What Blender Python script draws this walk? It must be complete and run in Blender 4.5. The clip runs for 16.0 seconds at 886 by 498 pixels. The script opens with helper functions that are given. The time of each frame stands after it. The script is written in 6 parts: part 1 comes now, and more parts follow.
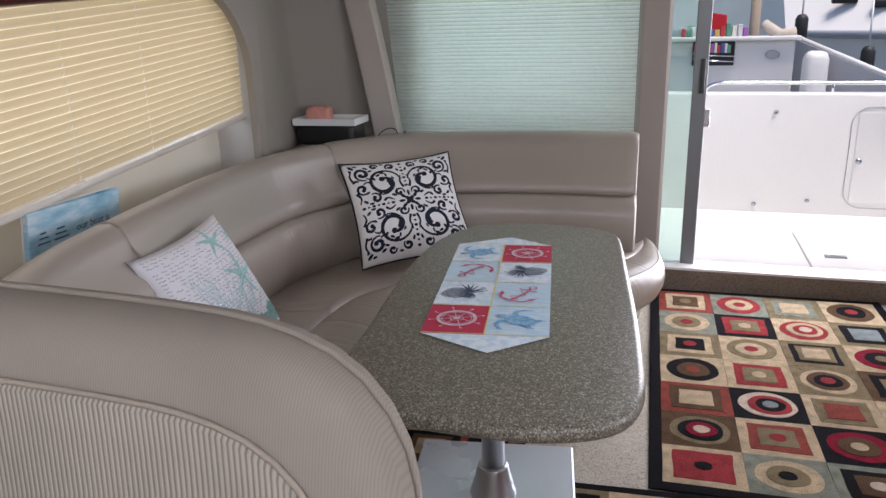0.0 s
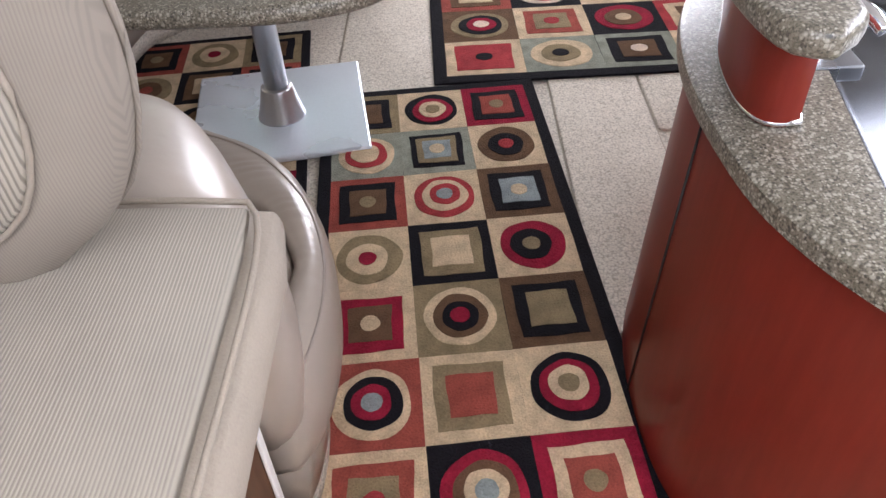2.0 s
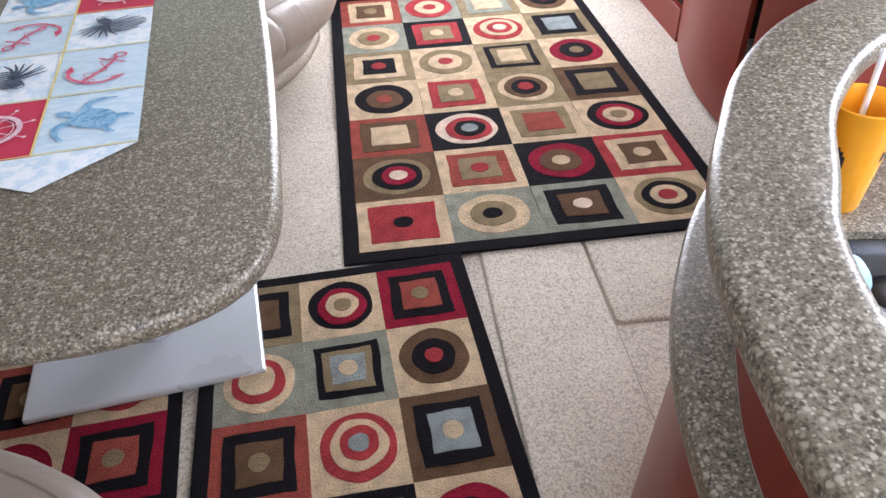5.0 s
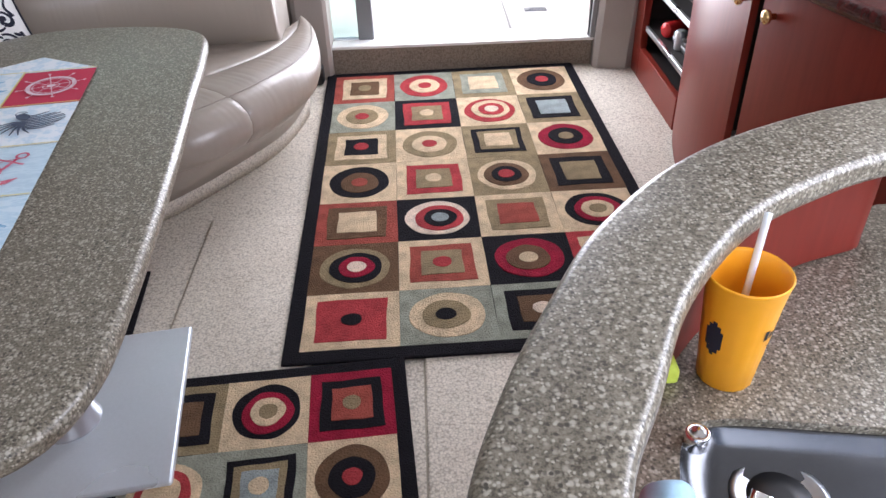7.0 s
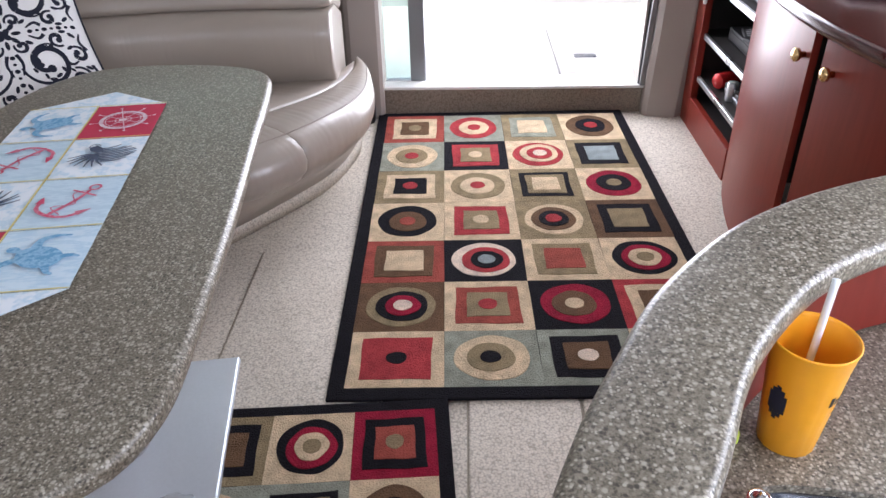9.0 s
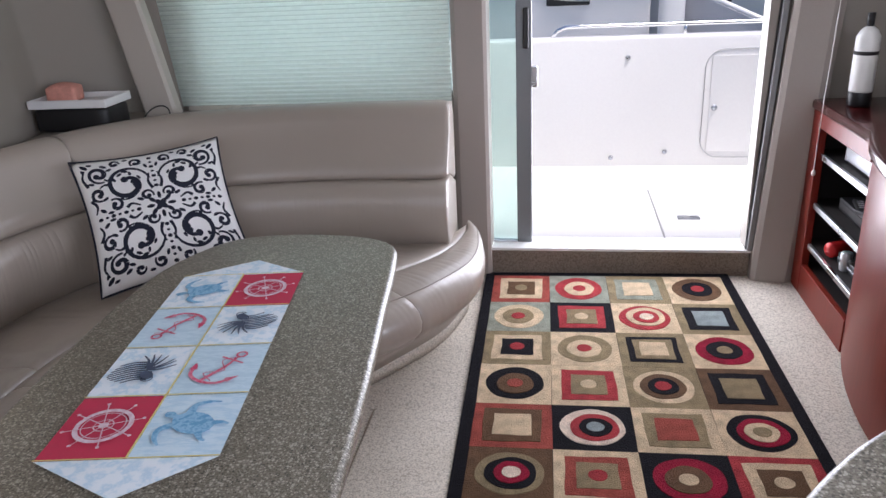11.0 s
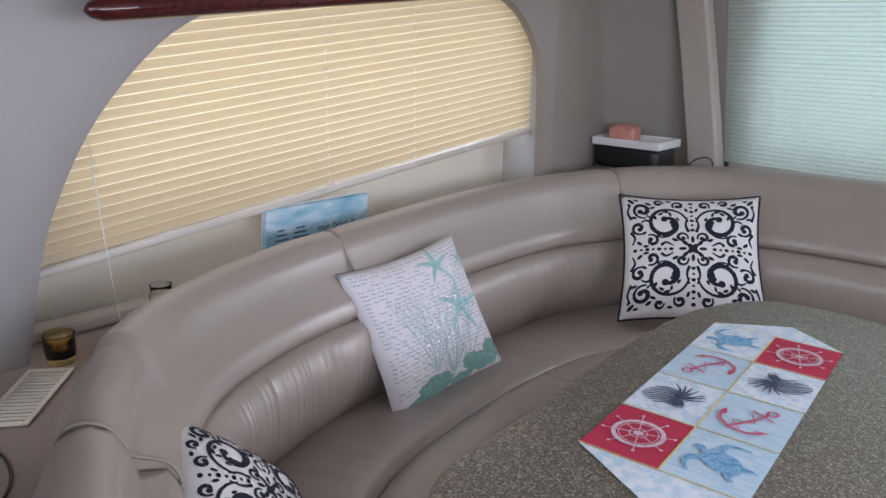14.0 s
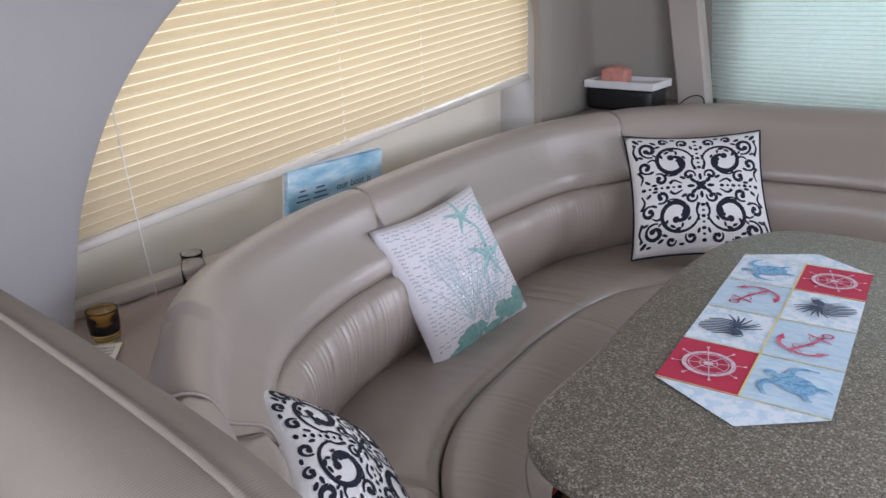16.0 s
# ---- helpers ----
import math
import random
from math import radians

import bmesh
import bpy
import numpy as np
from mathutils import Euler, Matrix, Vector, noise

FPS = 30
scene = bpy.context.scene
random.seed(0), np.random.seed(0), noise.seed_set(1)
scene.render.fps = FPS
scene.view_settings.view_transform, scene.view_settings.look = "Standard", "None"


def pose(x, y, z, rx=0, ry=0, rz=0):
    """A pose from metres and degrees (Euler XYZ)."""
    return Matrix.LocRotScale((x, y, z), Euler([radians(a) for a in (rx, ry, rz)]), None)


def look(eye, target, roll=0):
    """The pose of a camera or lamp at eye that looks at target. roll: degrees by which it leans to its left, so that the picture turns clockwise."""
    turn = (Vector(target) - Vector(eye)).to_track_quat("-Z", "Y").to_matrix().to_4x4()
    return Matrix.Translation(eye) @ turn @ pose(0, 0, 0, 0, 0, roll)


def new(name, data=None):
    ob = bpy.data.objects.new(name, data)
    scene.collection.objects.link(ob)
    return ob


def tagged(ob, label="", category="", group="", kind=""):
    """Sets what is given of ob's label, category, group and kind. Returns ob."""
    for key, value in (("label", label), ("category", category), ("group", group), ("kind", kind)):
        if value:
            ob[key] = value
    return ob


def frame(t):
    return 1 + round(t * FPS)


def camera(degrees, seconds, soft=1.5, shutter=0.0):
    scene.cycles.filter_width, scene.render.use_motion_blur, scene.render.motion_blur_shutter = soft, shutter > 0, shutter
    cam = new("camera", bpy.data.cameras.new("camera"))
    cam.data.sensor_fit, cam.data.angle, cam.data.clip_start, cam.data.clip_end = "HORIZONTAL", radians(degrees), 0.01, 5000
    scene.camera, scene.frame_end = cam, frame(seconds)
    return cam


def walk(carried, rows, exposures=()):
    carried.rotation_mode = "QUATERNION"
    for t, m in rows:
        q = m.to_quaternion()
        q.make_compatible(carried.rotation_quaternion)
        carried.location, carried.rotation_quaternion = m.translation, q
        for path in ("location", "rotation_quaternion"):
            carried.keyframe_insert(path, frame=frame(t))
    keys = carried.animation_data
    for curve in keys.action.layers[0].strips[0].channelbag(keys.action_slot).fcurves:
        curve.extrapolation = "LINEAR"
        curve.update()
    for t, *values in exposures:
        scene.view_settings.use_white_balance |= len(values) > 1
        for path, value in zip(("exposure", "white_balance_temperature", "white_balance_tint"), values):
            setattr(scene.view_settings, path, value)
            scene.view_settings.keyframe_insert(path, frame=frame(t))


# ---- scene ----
cam = camera(61.2, 16.0)
PATH = [
    (0, (0.701, 0.74, 1.386), (0.149, 2.575, 0.814), -1.3),
    (0.5, (0.765, 0.77, 1.359), (0.455, 2.593, 0.597), -2.3),
    (1, (0.779, 0.786, 1.299), (0.586, 2.511, 0.305), -3.2),
    (1.5, (0.779, 0.787, 1.263), (0.663, 2.406, 0.094), -4.0),
    (2, (0.763, 0.743, 1.208), (0.728, 2.222, -0.137), -3.2),
    (2.5, (0.746, 0.797, 1.172), (0.806, 2.125, -0.322), -0.6),
    (3, (0.812, 0.937, 1.178), (0.838, 2.257, -0.325), -1.6),
    (3.5, (0.868, 1.054, 1.203), (0.827, 2.456, -0.222), -2.3),
    (4, (0.875, 1.117, 1.229), (0.787, 2.606, -0.103), -2.6),
    (4.5, (0.867, 1.214, 1.251), (0.84, 2.743, -0.038), -3.3),
    (5, (0.835, 1.327, 1.265), (0.977, 2.869, -0.001), -1.9),
    (5.2, (0.823, 1.356, 1.27), (1.02, 2.899, 0.013), -0.8),
    (7.3, (1.113, 1.47, 1.299), (1.136, 3.116, 0.163), -2.0),
    (7.5, (1.108, 1.471, 1.3), (1.145, 3.123, 0.173), -1.6),
    (8, (1.096, 1.459, 1.309), (1.098, 3.116, 0.189), -0.9),
    (8.2, (1.088, 1.462, 1.305), (1.059, 3.12, 0.187), -0.7),
    (10.3, (1.036, 1.45, 1.38), (0.924, 3.242, 0.5), -2.3),
    (10.5, (1.03, 1.442, 1.39), (0.865, 3.25, 0.549), -2.5),
    (11, (1.01, 1.422, 1.42), (0.705, 3.26, 0.692), -2.8),
    (11.5, (0.98, 1.405, 1.423), (0.518, 3.247, 0.795), -2.1),
    (12, (0.95, 1.391, 1.422), (0.278, 3.192, 0.869), -1.4),
    (12.5, (0.928, 1.361, 1.428), (0.084, 3.1, 0.916), -1.0),
    (13, (0.9, 1.334, 1.43), (-0.141, 2.967, 0.93), -0.2),
    (13.5, (0.877, 1.292, 1.423), (-0.354, 2.776, 0.893), 0.6),
    (14, (0.87, 1.266, 1.421), (-0.498, 2.61, 0.854), 0.6),
    (14.5, (0.863, 1.255, 1.421), (-0.589, 2.492, 0.819), 0.5),
    (15, (0.851, 1.25, 1.419), (-0.623, 2.442, 0.782), -0.9),
    (15.5, (0.782, 1.21, 1.413), (-0.603, 2.484, 0.735), -2.2),
    (16, (0.707, 1.105, 1.416), (-0.541, 2.511, 0.732), -1.8),
]

# exposure follows the light of the clip
EXPO = [(0.0, 0.32), (0.5, 0.36), (1.0, 0.58), (1.5, 0.9), (2.0, 0.98), (2.5, 1.08), (3.0, 1.26), (3.5, 1.38), (4.0, 1.38), (5.0, 1.08), (7.5, 0.78), (8.2, 0.78), (10.3, 0.58), (11.0, 0.47), (12.0, 0.26), (12.5, 0.2), (13.5, 0.44), (15.0, 0.7), (16.0, 0.72)]
walk(cam, [(t, look(eye, target, roll)) for t, eye, target, roll in PATH], [(t, e, 6100 - 25 * max(0.0, t - 2.0), 18) for t, e in EXPO])

# ---- world, sun and window light ----
world = bpy.data.worlds.new("sky")
scene.world = world
world.use_nodes = True
wn = world.node_tree
sky = wn.nodes.new("ShaderNodeTexSky")
sky.sky_type = "NISHITA"
sky.sun_disc = False
sky.sun_elevation, sky.sun_rotation = radians(73), radians(126)
wn.nodes["Background"].inputs["Strength"].default_value = 0.085
wn.links.new(sky.outputs["Color"], wn.nodes["Background"].inputs["Color"])


def lamp(name, kind, energy, color, m):
    data = bpy.data.lights.new(name, kind)
    data.energy, data.color = energy, color
    ob = new(name, data)
    ob.matrix_world = m
    return ob


sun = lamp("sun", "SUN", 3.5, (1.0, 0.9, 0.77), look((4.0, 4.0, 9), (1.8, 5.6, 0.0)))
sun.data.angle = radians(25.0)


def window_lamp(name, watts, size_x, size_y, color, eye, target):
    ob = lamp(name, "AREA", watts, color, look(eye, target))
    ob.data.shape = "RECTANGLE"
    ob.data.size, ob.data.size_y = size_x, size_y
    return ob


window_lamp("door_daylight", 30, 0.92, 1.7, (1.0, 0.99, 0.97), (1.38, 4.98, 1.0), (1.2, 3.0, 0.7))
# area lamp under the unseen windshield, placed to brighten the helm end
window_lamp("unseen_windshield_fill", 15.5, 2.4, 0.9, (0.97, 0.99, 0.98), (0.85, 0.0, 1.69), (0.6, 1.2, 1.2))
# fill lamp in an added, unseen starboard window; lifts the settee and table
window_lamp("unseen_starboard_fill", 27, 2.5, 0.55, (0.98, 0.99, 1.0), (2.5, 1.75, 1.38), (0.2, 1.8, 0.6))
window_lamp("side_window_daylight", 5.2, 1.9, 0.7, (1.0, 0.97, 0.9), (-1.26, 2.75, 1.25), (0.0, 2.75, 1.1))
window_lamp("aft_window_daylight", 4.2, 1.4, 0.8, (0.95, 1.0, 0.98), (-0.2, 4.92, 1.3), (-0.2, 3.5, 1.1))


# ---- materials ----
def nodes_of(name):
    m = bpy.data.materials.new(name)
    m.use_nodes = True
    t = m.node_tree
    return m, t, t.nodes["Principled BSDF"]


def noise_node(t, scale, detail=3.0, rough=0.55, stretch=None, coords="Object"):
    n = t.nodes.new("ShaderNodeTexNoise")
    n.inputs["Scale"].default_value, n.inputs["Detail"].default_value, n.inputs["Roughness"].default_value = scale, detail, rough
    c = t.nodes.new("ShaderNodeTexCoord")
    if stretch:
        mp = t.nodes.new("ShaderNodeMapping")
        mp.inputs["Scale"].default_value = stretch
        t.links.new(c.outputs[coords], mp.inputs["Vector"])
        t.links.new(mp.outputs["Vector"], n.inputs["Vector"])
    else:
        t.links.new(c.outputs[coords], n.inputs["Vector"])
    return n


def ramp(t, src, stops):
    r = t.nodes.new("ShaderNodeValToRGB")
    e = r.color_ramp.elements
    while len(e) < len(stops):
        e.new(0.5)
    for el, (p, c) in zip(e, stops):
        el.position, el.color = p, (*c, 1)
    t.links.new(src, r.inputs["Fac"])
    return r


def shade(c, k):
    return tuple(min(1.0, v * k) for v in c)


def bumped(t, b, src, strength, distance):
    bp = t.nodes.new("ShaderNodeBump")
    bp.inputs["Strength"].default_value, bp.inputs["Distance"].default_value = strength, distance
    t.links.new(src, bp.inputs["Height"])
    old = b.inputs["Normal"]
    if old.links:
        t.links.new(old.links[0].from_socket, bp.inputs["Normal"])
    t.links.new(bp.outputs["Normal"], old)
    return bp


def surface(name, color, rough=0.5, metal=0.0, vary=0.12, scale=3.0, grain=180.0, bump=0.15, depth=0.001, coat=0.0, stretch=None, rough_vary=0.08, gloss=0.5):
    """Painted, moulded or woven surface: slow stains, fine grain and relief."""
    m, t, b = nodes_of(name)
    slow = noise_node(t, scale, 4)
    fine = noise_node(t, grain, 2, 0.6, stretch)
    mix = t.nodes.new("ShaderNodeMath")
    mix.operation = "MULTIPLY_ADD"
    mix.inputs[1].default_value = 0.4
    t.links.new(fine.outputs["Fac"], mix.inputs[0])
    half = t.nodes.new("ShaderNodeMath")
    half.operation = "MULTIPLY"
    half.inputs[1].default_value = 0.6
    t.links.new(slow.outputs["Fac"], half.inputs[0])
    t.links.new(half.outputs[0], mix.inputs[2])
    r = ramp(t, mix.outputs[0], [(0.3, shade(color, 1 - vary)), (0.7, shade(color, 1 + vary))])
    t.links.new(r.outputs["Color"], b.inputs["Base Color"])
    b.inputs["Metallic"].default_value = metal
    rr = ramp(t, slow.outputs["Fac"], [(0.3, (max(0, rough - rough_vary),) * 3), (0.7, (min(1, rough + rough_vary),) * 3)])
    t.links.new(rr.outputs["Color"], b.inputs["Roughness"])
    b.inputs["Specular IOR Level"].default_value = gloss
    b.inputs["Coat Weight"].default_value = coat
    b.inputs["Coat Roughness"].default_value = 0.12
    if bump:
        bumped(t, b, fine.outputs["Fac"], bump, depth)
    return m


def leather(name, color, wrinkle=0.25):
    """Soft upholstery hide: fine pores, faint long creases and an even sheen."""
    m, t, b = nodes_of(name)
    slow = noise_node(t, 2, 1, 0.3)
    r = ramp(t, slow.outputs["Fac"], [(0.0, shade(color, 0.9)), (1.0, shade(color, 1.1))])
    t.links.new(r.outputs["Color"], b.inputs["Base Color"])
    b.inputs["Roughness"].default_value = 0.31
    b.inputs["Specular IOR Level"].default_value = 0.65
    b.inputs["Coat Weight"].default_value = 0.15
    b.inputs["Coat Roughness"].default_value = 0.3
    v = t.nodes.new("ShaderNodeTexVoronoi")
    v.inputs["Scale"].default_value = 420
    c = t.nodes.new("ShaderNodeTexCoord")
    t.links.new(c.outputs["Object"], v.inputs["Vector"])
    bumped(t, b, v.outputs["Distance"], 0.1, 0.0005)
    w = noise_node(t, 26, 2, 0.4, (1, 1, 0.5))
    bumped(t, b, w.outputs["Fac"], wrinkle, 0.003)
    return m


def granite(name):
    """Polished speckled stone: grey-brown ground, dark flecks and pale chips of several sizes."""
    m, t, b = nodes_of(name)
    n1 = noise_node(t, 280, 2, 0.6)
    ground = ramp(t, n1.outputs["Fac"], [(0.33, (0.055, 0.047, 0.033)), (0.47, (0.138, 0.122, 0.091)), (0.62, (0.22, 0.198, 0.153))])
    col = ground.outputs["Color"]
    c = t.nodes.new("ShaderNodeTexCoord")
    for scale, cut, chip in ((170, 0.68, (0.38, 0.355, 0.295)), (290, 0.70, (0.42, 0.395, 0.33)), (210, 0.80, (0.045, 0.04, 0.03))):
        v = t.nodes.new("ShaderNodeTexVoronoi")
        v.inputs["Scale"].default_value = scale
        t.links.new(c.outputs["Object"], v.inputs["Vector"])
        pick = t.nodes.new("ShaderNodeSeparateColor")
        t.links.new(v.outputs["Color"], pick.inputs["Color"])
        on = ramp(t, pick.outputs["Red"], [(cut, (0, 0, 0)), (min(1.0, cut + 0.12), (1, 1, 1))])
        soft = ramp(t, v.outputs["Distance"], [(0.3, (1, 1, 1)), (0.62, (0, 0, 0))])
        mask = t.nodes.new("ShaderNodeMath")
        mask.operation = "MULTIPLY"
        t.links.new(on.outputs["Color"], mask.inputs[0])
        t.links.new(soft.outputs["Color"], mask.inputs[1])
        mx = t.nodes.new("ShaderNodeMixRGB")
        t.links.new(mask.outputs[0], mx.inputs["Fac"])
        t.links.new(col, mx.inputs["Color1"])
        mx.inputs["Color2"].default_value = (*chip, 1)
        col = mx.outputs["Color"]
    t.links.new(col, b.inputs["Base Color"])
    b.inputs["Roughness"].default_value = 0.31
    b.inputs["Specular IOR Level"].default_value = 0.55
    bumped(t, b, n1.outputs["Fac"], 0.04, 0.0005)
    return m


def carpet(name, color):
    """Looped pile: knots a few millimetres wide, uneven in tone, with faint tracks."""
    m, t, b = nodes_of(name)
    v = t.nodes.new("ShaderNodeTexVoronoi")
    v.inputs["Scale"].default_value = 165
    c = t.nodes.new("ShaderNodeTexCoord")
    t.links.new(c.outputs["Object"], v.inputs["Vector"])
    knots = ramp(t, v.outputs["Distance"], [(0.1, shade(color, 1.12)), (0.45, color), (0.8, shade(color, 0.68))])
    n = noise_node(t, 70, 3, 0.6)
    tone = ramp(t, n.outputs["Fac"], [(0.3, (0.84, 0.83, 0.81)), (0.62, (1, 1, 1))])
    w = noise_node(t, 4, 3, 0.5)
    wear = ramp(t, w.outputs["Fac"], [(0.3, (0.92, 0.91, 0.9)), (0.65, (1, 1, 1))])
    col = knots.outputs["Color"]
    for layer in (tone, wear):
        mx = t.nodes.new("ShaderNodeMixRGB")
        mx.blend_type = "MULTIPLY"
        mx.inputs["Fac"].default_value = 1
        t.links.new(col, mx.inputs["Color1"])
        t.links.new(layer.outputs["Color"], mx.inputs["Color2"])
        col = mx.outputs["Color"]
    t.links.new(col, b.inputs["Base Color"])
    b.inputs["Roughness"].default_value = 0.95
    b.inputs["Specular IOR Level"].default_value = 0.08
    bumped(t, b, v.outputs["Distance"], -0.7, 0.006)
    bumped(t, b, n.outputs["Fac"], 0.5, 0.006)
    return m


def printed(name, ground, ink, scale, cut=0.5, stretch=None):
    """Cotton with a soft watercolour print in two tones."""
    m, t, b = nodes_of(name)
    n = noise_node(t, scale, 3, 0.6, stretch)
    r = ramp(t, n.outputs["Fac"], [(cut - 0.07, ground), (cut + 0.05, ink), (cut + 0.16, ground)])
    t.links.new(r.outputs["Color"], b.inputs["Base Color"])
    b.inputs["Roughness"].default_value = 0.9
    weave = noise_node(t, 500, 2)
    bumped(t, b, weave.outputs["Fac"], 0.3, 0.001)
    return m


def wood(name, dark, light, rough=0.36, coat=0.08):
    m, t, b = nodes_of(name)
    n = noise_node(t, 9, 5, 0.6, (7, 7, 0.7))
    s = noise_node(t, 2.2, 2)
    r = ramp(t, n.outputs["Fac"], [(0.3, dark), (0.7, light)])
    mx = t.nodes.new("ShaderNodeMixRGB")
    mx.blend_type = "MULTIPLY"
    mx.inputs["Fac"].default_value = 0.25
    r2 = ramp(t, s.outputs["Fac"], [(0.3, (0.7, 0.7, 0.7)), (0.7, (1, 1, 1))])
    t.links.new(r.outputs["Color"], mx.inputs["Color1"])
    t.links.new(r2.outputs["Color"], mx.inputs["Color2"])
    t.links.new(mx.outputs["Color"], b.inputs["Base Color"])
    b.inputs["Roughness"].default_value = rough
    b.inputs["Specular IOR Level"].default_value = 0.3
    b.inputs["Coat Weight"].default_value = coat
    b.inputs["Coat Roughness"].default_value = 0.2
    return m


def thin_cloth(name, color, through_color, share, rough=0.6, grain=300):
    """Slat or shade that lets daylight through."""
    m, t, b = nodes_of(name)
    n = noise_node(t, grain, 2)
    r = ramp(t, n.outputs["Fac"], [(0.3, shade(color, 0.93)), (0.7, shade(color, 1.05))])
    t.links.new(r.outputs["Color"], b.inputs["Base Color"])
    b.inputs["Roughness"].default_value = rough
    tr = t.nodes.new("ShaderNodeBsdfTranslucent")
    tr.inputs["Color"].default_value = (*through_color, 1)
    mx = t.nodes.new("ShaderNodeMixShader")
    mx.inputs["Fac"].default_value = share
    t.links.new(b.outputs["BSDF"], mx.inputs[1])
    t.links.new(tr.outputs["BSDF"], mx.inputs[2])
    t.links.new(mx.outputs["Shader"], t.nodes["Material Output"].inputs["Surface"])
    return m


def glass(name, color, rough=0.0, ior=1.45):
    m, t, b = nodes_of(name)
    b.inputs["Base Color"].default_value = (*color, 1)
    b.inputs["Transmission Weight"].default_value = 1.0
    b.inputs["Roughness"].default_value = rough
    b.inputs["IOR"].default_value = ior
    return m


def ribbed(name, color, pitch=0.006, turn=0, low=0.84, relief=0.4):
    """Corded upholstery: fine ribs, upright or (turned) along the width."""
    m, t, b = nodes_of(name)
    w = t.nodes.new("ShaderNodeTexWave")
    w.bands_direction = "X"
    w.inputs["Scale"].default_value = 0.314 / pitch
    w.inputs["Distortion"].default_value = 0.25
    w.inputs["Detail"].default_value = 2
    w.inputs["Detail Scale"].default_value = 3
    c = t.nodes.new("ShaderNodeTexCoord")
    if turn:
        mp = t.nodes.new("ShaderNodeMapping")
        mp.inputs["Rotation"].default_value = (radians(turn), 0, 0)
        w.bands_direction = "Z"
        t.links.new(c.outputs["Object"], mp.inputs["Vector"])
        t.links.new(mp.outputs["Vector"], w.inputs["Vector"])
    else:
        t.links.new(c.outputs["Object"], w.inputs["Vector"])
    # wave troughs get darker colour: shade between the ribs is painted in
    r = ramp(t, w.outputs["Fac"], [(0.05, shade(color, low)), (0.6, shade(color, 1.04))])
    n = noise_node(t, 5, 4)
    r2 = ramp(t, n.outputs["Fac"], [(0.3, (0.88, 0.88, 0.88)), (0.7, (1, 1, 1))])
    mx = t.nodes.new("ShaderNodeMixRGB")
    mx.blend_type = "MULTIPLY"
    mx.inputs["Fac"].default_value = 1
    t.links.new(r.outputs["Color"], mx.inputs["Color1"])
    t.links.new(r2.outputs["Color"], mx.inputs["Color2"])
    t.links.new(mx.outputs["Color"], b.inputs["Base Color"])
    b.inputs["Roughness"].default_value = 0.9
    b.inputs["Specular IOR Level"].default_value = 0.15
    bumped(t, b, w.outputs["Fac"], relief, 0.0012)
    return m


M_LEATHER = leather("taupe_leather", (0.335, 0.288, 0.243))
M_LEATHER_SOFT = leather("creased_leather", (0.335, 0.288, 0.243), 0.4)
M_PIPING = surface("leather_piping", (0.3, 0.26, 0.225), 0.5, grain=300)
M_CARPET = carpet("cream_carpet", (0.66, 0.605, 0.52))
M_CARPET_DARK = carpet("brown_carpet", (0.27, 0.225, 0.18))
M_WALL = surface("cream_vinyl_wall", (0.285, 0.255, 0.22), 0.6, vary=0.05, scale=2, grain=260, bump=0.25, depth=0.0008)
M_WHITE = surface("white_gelcoat", (0.8, 0.79, 0.77), 0.35, vary=0.03, scale=0.8, grain=60, bump=0.02, rough_vary=0.02)
M_PANEL = surface("white_moulded_panel", (0.43, 0.42, 0.405), 0.45, vary=0.03, scale=1.5, grain=120, bump=0.08)
M_TRIM = surface("beige_trim", (0.5, 0.455, 0.4), 0.5, vary=0.05, grain=200, bump=0.1)
M_ALU = surface("brushed_aluminium", (0.62, 0.63, 0.65), 0.32, 1.0, vary=0.05, grain=200, bump=0.05)
M_PLATE = surface("powder_grey_plate", (0.72, 0.77, 0.83), 0.3, 0.45, vary=0.05, scale=2, grain=150, bump=0.05)
M_CHROME = surface("chrome", (0.8, 0.8, 0.8), 0.1, 1.0, vary=0.03, grain=80, bump=0.02, rough_vary=0.04)
M_STEEL = surface("stainless_steel", (0.42, 0.44, 0.47), 0.3, 1.0, vary=0.06, grain=160, bump=0.04)
M_GRANITE = granite("speckled_granite")
M_CHERRY = wood("cherry_veneer", (0.165, 0.0165, 0.009), (0.2, 0.022, 0.0125))
M_CHERRY_DARK = wood("dark_cherry_lacquer", (0.036, 0.004, 0.004), (0.075, 0.009, 0.008), 0.12, 0.6)
M_BLACK = surface("black_plastic", (0.009, 0.009, 0.010), 0.4, grain=200, bump=0.05)
# near-black for joints and for painted shade inside the cabinet, under the island top
M_SHADOWBOX = surface("joint_and_shade_black", (0.014, 0.011, 0.010), 0.6)
M_SLAT = thin_cloth("cream_slat", (0.58, 0.48, 0.31), (0.95, 0.78, 0.45), 0.24, 0.45)
# paler, more translucent lip paints the bright light line along each slat
M_SLAT_LIP = thin_cloth("slat_lip_light_line", (0.8, 0.74, 0.6), (1.0, 0.92, 0.7), 0.75, 0.4)
M_SHADE = thin_cloth("pleated_shade", (0.7, 0.74, 0.67), (0.84, 0.93, 0.86), 0.42, 0.8, 40)
# darker groove strip: painted fold shadow and doubled cloth in one
M_FOLD = thin_cloth("shadowed_pleat_fold", (0.58, 0.61, 0.56), (0.6, 0.73, 0.66), 0.32, 0.8, 40)
M_POST = surface("taupe_door_trim", (0.34, 0.3, 0.27), 0.55, vary=0.06, grain=200, bump=0.1)
M_GLASS = glass("clear_glass", (1, 1, 1))
M_TINT = glass("green_tinted_glass", (0.8, 0.94, 0.9))
